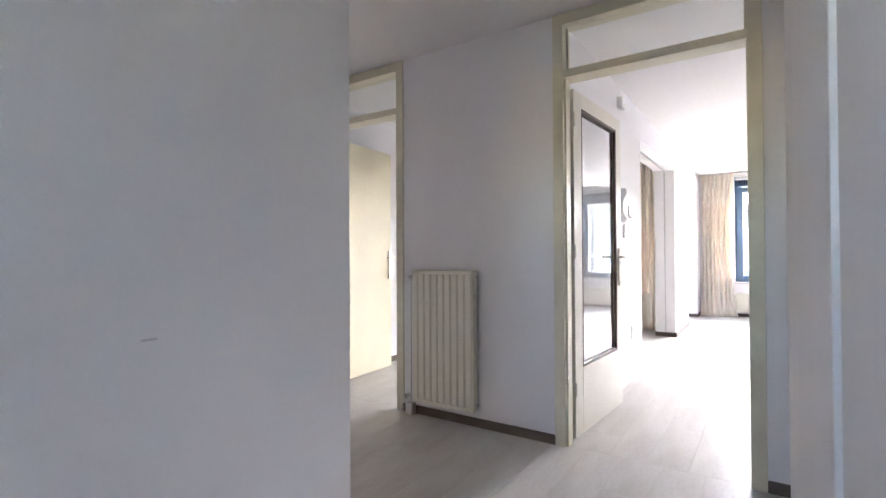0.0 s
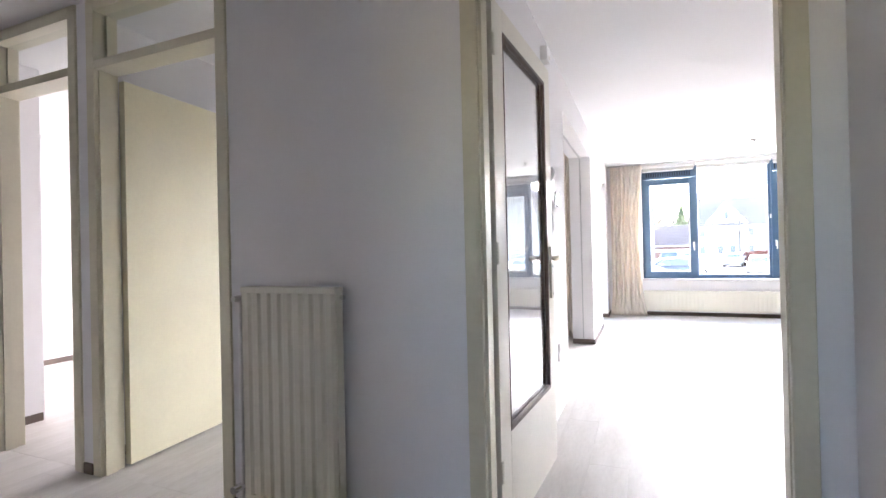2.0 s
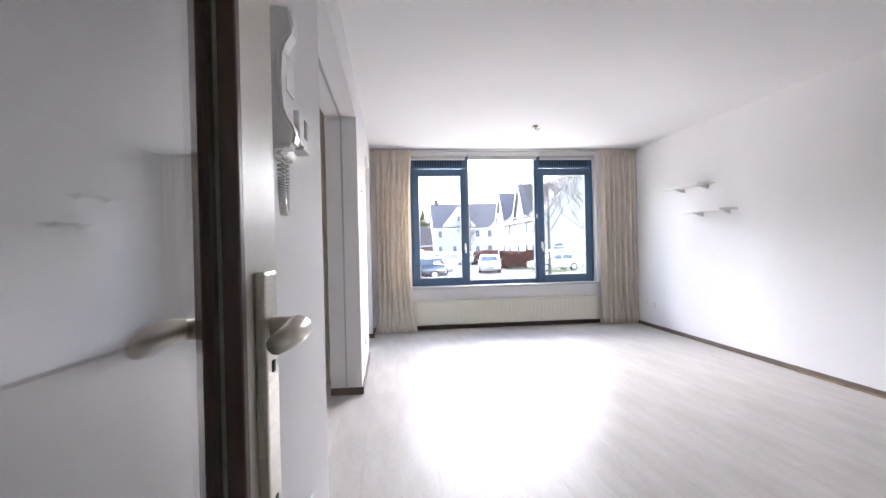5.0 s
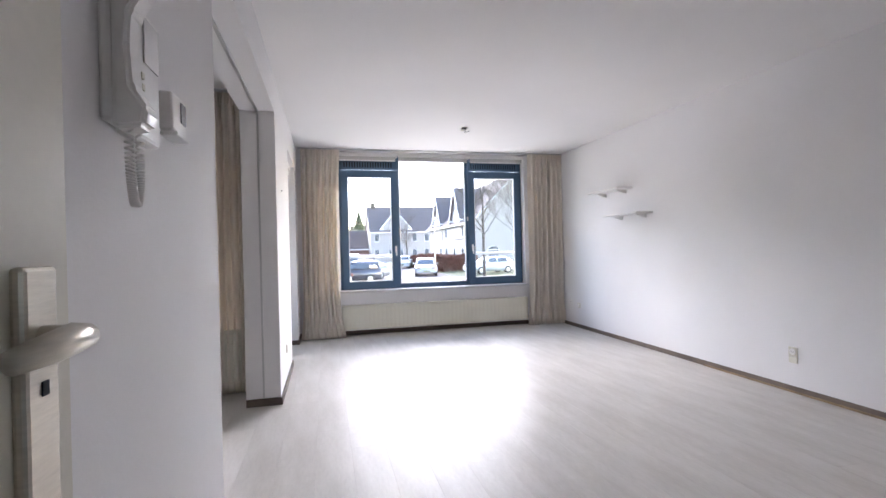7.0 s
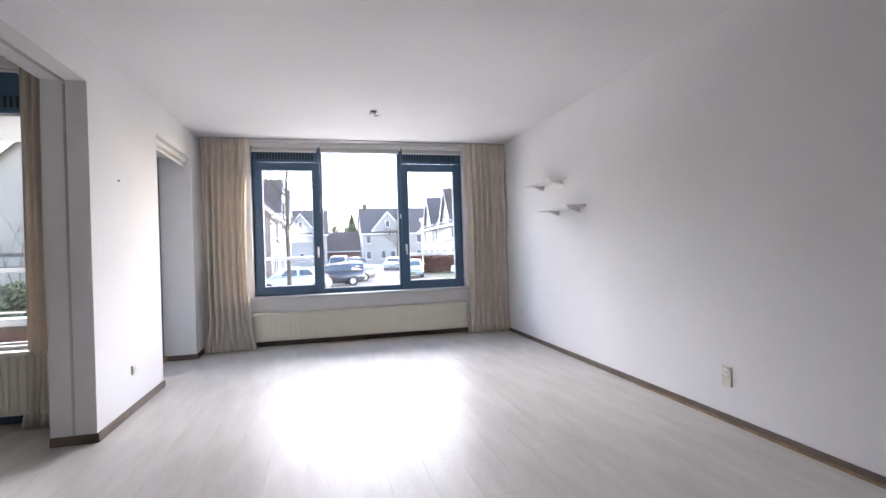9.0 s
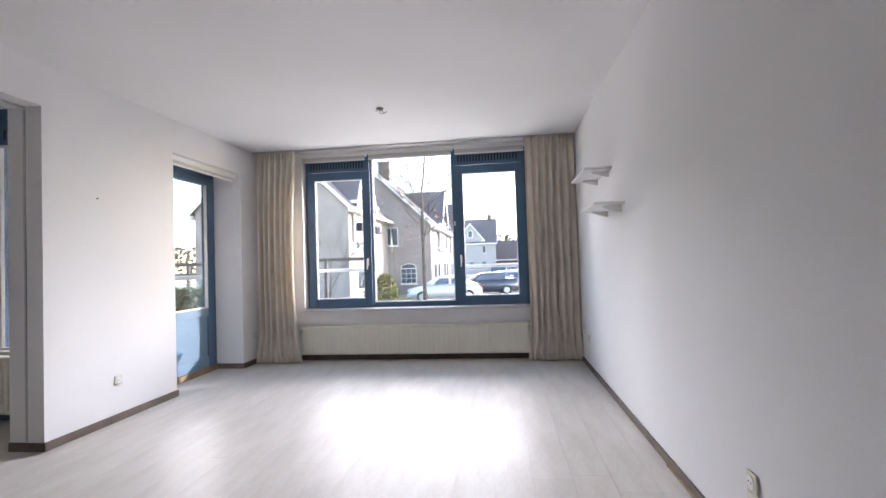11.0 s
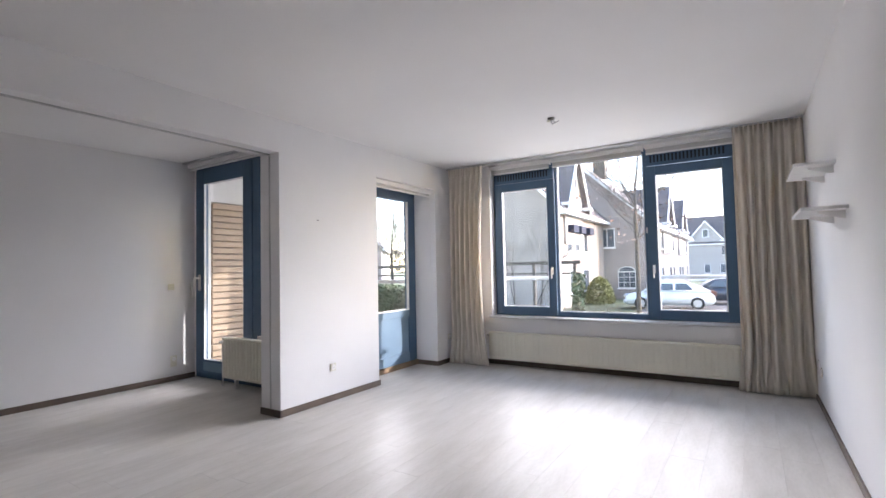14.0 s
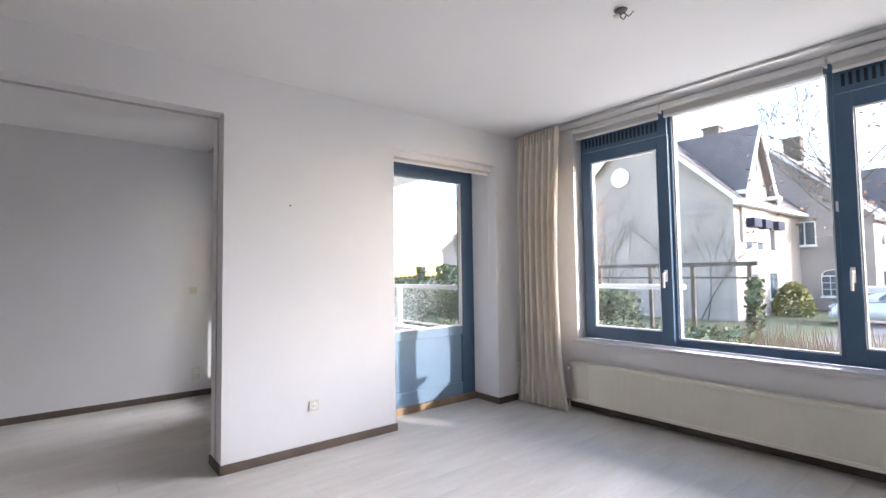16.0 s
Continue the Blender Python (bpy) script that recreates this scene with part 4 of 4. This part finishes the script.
        part("headlight", B(-2.12 * k, -1.9 * k, s * hw * 0.68 - 0.16, s * hw * 0.68 + 0.16, 0.60, 0.74, bev=0.02), M_CHROME, c)
        part("tail_light", B(2.0 * k, 2.13 * k, s * hw * 0.8 - 0.10, s * hw * 0.8 + 0.10, 0.66, 0.9, bev=0.02), M_LEAFR, c)
        for x in (-1.3 * k, 1.28 * k):
            w = part("wheel", T([(x, s * (hw - 0.2), 0.31), (x, s * (hw + 0.02), 0.31)], 0.31, 20), M_TYRE, c)
            part("rim", T([(x, s * (hw + 0.0), 0.31), (x, s * (hw + 0.03), 0.31)], 0.19, 14), M_ALU, w)
    for x0, x1, z0, z1 in ((-0.98, -0.42, 0.96, Ht - 0.13), (1.80, 1.97, 1.0, Ht - 0.25)):
        bm = bmesh.new()
        o = -0.02 if x0 < 0 else 0.02
        vs = [bm.verts.new((x, y, z)) for x, y, z in ((x0 * k + o, -hw + 0.2, z0), (x0 * k + o, hw - 0.2, z0), (x1 * k + o, hw - 0.27, z1), (x1 * k + o, -hw + 0.27, z1))] if x0 < 0 else [bm.verts.new((x, y, z)) for x, y, z in ((x1 * k + o, -hw + 0.2, z0), (x1 * k + o, hw - 0.2, z0), (x0 * k + o, hw - 0.27, z1), (x0 * k + o, -hw + 0.27, z1))]
        bm.faces.new(vs)
        r = bmesh.ops.extrude_face_region(bm, geom=bm.faces[:])
        bmesh.ops.translate(bm, vec=(o * 1.0, 0, 0.012), verts=[e for e in r["geom"] if isinstance(e, bmesh.types.BMVert)])
        bmesh.ops.recalc_face_normals(bm, faces=bm.faces)
        part("windscreen" if x0 < 0 else "rear_window", bm, M_PANE, c)
    part("bumper", B(-2.14 * k, -2.0 * k, -hw + 0.1, hw - 0.1, 0.3, 0.5, bev=0.03), m, c)
    part("number_plate", B(-2.155 * k, -2.14 * k, -0.26, 0.26, 0.38, 0.49), M_LEAFY, c, "yellow number plate")
    return c


car("white hatchback parked sideways near the window", (-1.5, 31.0, G + 0.012), 8, M_CARW, kind="round")
car("dark grey car parked in the row", (0.6, 35.0, G + 0.012), 12, M_CARD)
car("silver car parked in the row", (1.7, 39.0, G + 0.012), 12, M_CARS)
car("white van-like car parked in the street", (1.6, 49, G + 0.012), 80, M_CARW, 4.6, 1.85, 1.85)
car("silver hatchback facing the flat", (7.2, 41.5, G + 0.012), 80, M_CARS)
car("white hatchback further down the street", (8.0, 58, G + 0.012), 75, M_CARW)
car("white hatchback before the corner house", (12.6, 41.0, G + 0.012), 12, M_CARW)
car("dark car under the garage", (4.6, 74, G + 0.012), 60, M_CARD)


# ---------- plants ----------
def branch(bm, p, d, length, r, depth, rnd, up=0.1, leaves=None):
    pts, rad = [Vector(p)], [r]
    n = 4
    d = Vector(d).normalized()
    for i in range(n):
        d = (d + Vector((rnd.uniform(-.18, .18), rnd.uniform(-.18, .18), rnd.uniform(-.05, .15) + up * 0.3))).normalized()
        pts.append(pts[-1] + d * length / n)
        rad.append(r * (1 - 0.55 * (i + 1) / n))
    tube(bm, pts, rad, 6 if r > 0.03 else 4)
    if depth == 0:
        return
    for i in range(rnd.randint(3, 4)):
        k = rnd.uniform(0.35, 1.0)
        a = pts[min(n, int(k * n) + (1 if k * n % 1 > 0.5 else 0))]
        q = (d + Vector((rnd.uniform(-1, 1), rnd.uniform(-1, 1), rnd.uniform(-0.3, 0.7)))).normalized()
        branch(bm, a, q, length * rnd.uniform(0.5, 0.75), max(0.004, r * 0.5), depth - 1, rnd, up)


def bare_tree(label, at, h, r, seed, leaves=0):
    rnd = random.Random(seed)
    t = thing("tree", label, "tree", "bare trees", at=at)
    lean = (rnd.uniform(-.2, .2), rnd.uniform(-.2, .2))
    pts = [(lean[0] * i / 4 * h * 0.1, lean[1] * i / 4 * h * 0.1, h * 0.62 * i / 4) for i in range(5)]
    part("trunk", T(pts, [r, r * 0.85, r * 0.75, r * 0.65, r * 0.55], 10), M_BARK, t, smooth=True)
    bm = bmesh.new()
    for i in range(11):
        z = h * rnd.uniform(0.34, 0.62)
        a = rnd.uniform(0, 6.28)
        f = z / (h * 0.62)
        branch(bm, (pts[-1][0] * f, pts[-1][1] * f, z), (math.cos(a), math.sin(a), rnd.uniform(0.3, 1.1)), h * rnd.uniform(0.2, 0.32), r * 0.24, 4, rnd)
    branch(bm, pts[-1], (0, 0, 1), h * 0.35, r * 0.5, 4, rnd)
    part("crown", bm, M_BARK, t)
    if leaves:
        bm = bmesh.new()
        for i in range(leaves):
            a, q = rnd.uniform(0, 6.28), rnd.uniform(0.2, 1) * h * 0.28
            leaf(bm, Vector((q * math.cos(a), q * math.sin(a), h * rnd.uniform(0.4, 0.85))), 0.06, rnd)
        part("dry_leaves", bm, M_TWIG, t)
    return t


def leaf(bm, p, s, rnd):
    n = Vector((rnd.uniform(-1, 1), rnd.uniform(-1, 1), rnd.uniform(-1, 1))).normalized()
    u = n.orthogonal().normalized() * s
    w = n.cross(u) * 0.6
    bm.faces.new([bm.verts.new(p + q) for q in (u, w, -u, -w)])


def hedge(name, label, x0, x1, y0, y1, z1, m, count, seed, size=0.06, z0=G):
    rnd = random.Random(seed)
    bm = bmesh.new()
    for i in range(count):
        x, y = rnd.uniform(x0, x1), rnd.uniform(y0, y1)
        top = z1 + 0.25 * noise.noise(Vector((x * 0.9, y * 0.9, seed)))
        z = z0 + (top - z0) * rnd.random() ** 0.6
        leaf(bm, Vector((x, y, z)), size * rnd.uniform(0.6, 1.4), rnd)
    return tagged(part(name, bm, m), label, "hedge" if "hedge" in name else "plants", kind="stuff")


bare_tree("bare street tree with a few dry leaves", (-0.9, 20, G), 7.5, 0.085, 11, 260)
bare_tree("bare street tree before the corner house", (7.6, 27.5, G), 7.5, 0.10, 12)
bare_tree("bare street tree before the corner house", (8.6, 24.5, G), 7.0, 0.085, 13)
bare_tree("bare tree in the row beyond the hedge", (-22, 34, G), 7, 0.15, 14)
bare_tree("bare tree in the row beyond the hedge", (-26, 30, G), 7, 0.15, 15)
bare_tree("bare tree in the row beyond the hedge", (-19, 25, G), 6.5, 0.14, 16)
bare_tree("bare tree in the row beyond the hedge", (-30, 27, G), 7.5, 0.15, 17)
bare_tree("small bare street tree by the far houses", (9.8, 66, G), 6, 0.12, 18)

# pollarded tree
rnd = random.Random(4)
pt = thing("pollard_tree", "pollarded tree with knobbly trunk and thin red shoots", "tree", at=(-4.9, 15, G))
part("trunk", T([(0.03 * math.sin(i * 2.1), 0.03 * math.cos(i * 1.7), i * 0.35) for i in range(13)], [0.10 + 0.035 * math.sin(i * 2.4) for i in range(12)] + [0.16], 12), M_BARK, pt, smooth=True)
bm, bk = bmesh.new(), bmesh.new()
for i in range(17):
    z, a = rnd.uniform(1.6, 4.2), rnd.uniform(0, 6.28)
    p = Vector((0.16 * math.cos(a), 0.16 * math.sin(a), z))
    tube(bk, [p * 1, p + Vector((0.06 * math.cos(a), 0.06 * math.sin(a), 0.03)), p + Vector((0.12 * math.cos(a), 0.12 * math.sin(a), 0.05))], [0.09, 0.10, 0.05], 7)
    for j in range(9):
        d = Vector((math.cos(a) + rnd.uniform(-.7, .7), math.sin(a) + rnd.uniform(-.7, .7), rnd.uniform(0.2, 1.6))).normalized()
        L = rnd.uniform(0.5, 1.1)
        q = p + Vector((0.1 * math.cos(a), 0.1 * math.sin(a), 0.04))
        tube(bm, [q, q + d * L * 0.5 + Vector((0, 0, 0.04)), q + d * L + Vector((0, 0, 0.14))], [0.008, 0.006, 0.003], 4)
part("knob", bk, M_BARK, pt)
part("shoots", bm, M_TWIG, pt, "thin reddish shoots")

hedge("hedge", "clipped dark green hedge beyond the balcony", -16, -5.2, 17.5, 18.7, 0.55, M_LEAFG, 16000, 2, 0.07)
hedge("hedge", "tall green hedge of the neighbouring gardens", -45, -17, 22, 24, 1.6, M_LEAFG, 9000, 3, 0.13)
hedge("hedge", "russet beech hedge by the street", 8.9, 13.2, 46, 47, 0.45, M_LEAFR, 7000, 4, 0.09)
hedge("hedge", "russet beech hedge by the street", 9.2, 10.2, 47, 60, 0.45, M_LEAFR, 9000, 5, 0.10)
hedge("green_plants", "low green garden plants under the window", -7.5, -1.8, 12.5, 17, -0.1, M_LEAFG, 11000, 6, 0.07)
bm = bmesh.new()
rnd = random.Random(7)
for i in range(2000):
    u, a = rnd.uniform(-0.2, 1), rnd.uniform(0, 6.28)
    q = math.sqrt(max(0, 1 - u * u)) * rnd.uniform(0.75, 1.0)
    leaf(bm, Vector((-5.5 + 0.85 * q * math.cos(a), 33 + 0.85 * q * math.sin(a), G + 0.3 + 1.35 * u * rnd.uniform(0.8, 1))), 0.08, rnd)
tagged(part("round_bush", bm, M_LEAFY), "yellow-green rounded garden bush", "bush", kind="stuff")
hedge("climber", "green climbing plant on the garden trellis", -3.1, -2.7, 20.0, 20.4, 0.95, M_LEAFG, 600, 8, 0.07)
bm = bmesh.new()
rnd = random.Random(9)
for i in range(5000):
    x, y = rnd.uniform(-4.5, 3), rnd.uniform(13.5, 19)
    hh = rnd.uniform(0.5, 1.25)
    a = rnd.uniform(-.25, .25)
    v = [bm.verts.new(c) for c in ((x - 0.012, y, G), (x + 0.012, y, G), (x + a * hh, y + rnd.uniform(-.2, .2), G + hh))]
    bm.faces.new(v)
tagged(part("dry_grass", bm, M_DRY), "tall dry tan ornamental grass before the street", "plants", kind="stuff")

# climbing stems on the gable wall
bm = bmesh.new()
rnd = random.Random(21)
for i in range(9):
    branch(bm, (rnd.uniform(-14, -7.2), 28.38, G), (rnd.uniform(-.6, .6), 0, 1), rnd.uniform(2.5, 4.5), 0.035, 2, rnd, 0.0)
for v in bm.verts:
    v.co.y = 28.42 + (v.co.y - 28.38) * 0.05
solid("wall_climber", bm, M_BARK, "bare climbing stems on the house gable", "climber", kind="stuff")

# trellis
tr = thing("garden_trellis", "dark wooden garden trellis with top beam", "trellis")
for x in (-12.0, -9.8, -7.6, -5.8, -4.5, -3.0):
    part("post", B(x - 0.05, x + 0.05, 20.2, 20.3, G, 1.25), M_BARK, tr)
part("top_beam", B(-12.2, -2.8, 20.19, 20.31, 1.25, 1.37), M_BARK, tr)
part("lower_beam", B(-12.2, -2.8, 20.21, 20.29, 0.9, 0.96), M_BARK, tr)

# street lamp and conifer
sl = thing("street_lamp", "slim grey street lamp beside the hedge", "street lamp", at=(8.7, 44.5, G))
part("post", T([(0, 0, 0), (0, 0, 4.6)], [0.07, 0.045], 10), M_ALU, sl)
part("lantern", T([(0, 0, 4.6), (0, 0, 4.75), (0, 0, 5.0)], [0.08, 0.22, 0.05], 12), M_WHITE, sl)
cf = thing("conifer", "dark green conifer behind the garage roof", "tree", at=(6.5, 110, G))
part("trunk", T([(0, 0, 0), (0, 0, 10)], [0.2, 0.05], 8), M_BARK, cf)
bm = bmesh.new()
rnd = random.Random(31)
for i in range(2600):
    z = rnd.uniform(2, 10.5)
    q = (10.7 - z) * 0.33 * math.sqrt(rnd.random()) * rnd.uniform(0.7, 1.15)
    a = rnd.uniform(0, 6.28)
    leaf(bm, Vector((q * math.cos(a), q * math.sin(a), z)), 0.2, rnd)
part("crown", bm, M_LEAFG, cf)
hedge("far_woods", "far bare and evergreen trees behind the houses", -160, 160, 150, 160, 9.0, M_BARK, 9000, 41, 0.7)

# ---------- laminate floor, plank by plank ----------
fl = solid("floor", B(-6.5, XR + 0.02, -3.0, YW + 0.02, -0.06, -0.0045), M_JOINT, "whitewashed oak laminate floor of long planks", "floor")
PW, PL, GAP = 0.192, 1.28, 0.0009
plank_meshes = {}


def plank(x0, x1, y0, y1):
    k = (round(x1 - x0, 3), round(y1 - y0, 3))
    if k not in plank_meshes:
        me = bpy.data.meshes.new("plank")
        b = bmesh.new()
        hx, hy = k[0] / 2 - GAP / 2, k[1] / 2 - GAP / 2
        box(b, -hx, hx, -hy, hy, -0.006, 0)
        b.to_mesh(me)
        b.free()
        me.materials.append(M_LAM)
        plank_meshes[k] = me
    o = new("plank", plank_meshes[k])
    o.parent = fl
    o.location = ((x0 + x1) / 2, (y0 + y1) / 2, 0)


def lay(x0, x1, y0, y1, seed):
    rnd = random.Random(seed)
    x = x0
    while x < x1 - 0.002:
        xe = min(x + PW, x1)
        y = y0 - rnd.uniform(0, PL)
        while y < y1:
            a, b = max(y, y0), min(y + PL, y1)
            if b - a > 0.01:
                plank(x, xe, a, b)
            y += PL
        x += PW


lay(XL - 0.31, XR, 2.2, YW, 1)
lay(-3.285, XL - 0.31, 2.2, 6.9, 2)
lay(-4.8, -0.05, 0.6, 2.2, 3)
lay(-1.17, -0.05, -3.0, 0.6, 4)
lay(-6.4, -3.4, 2.2, 7.1, 5)
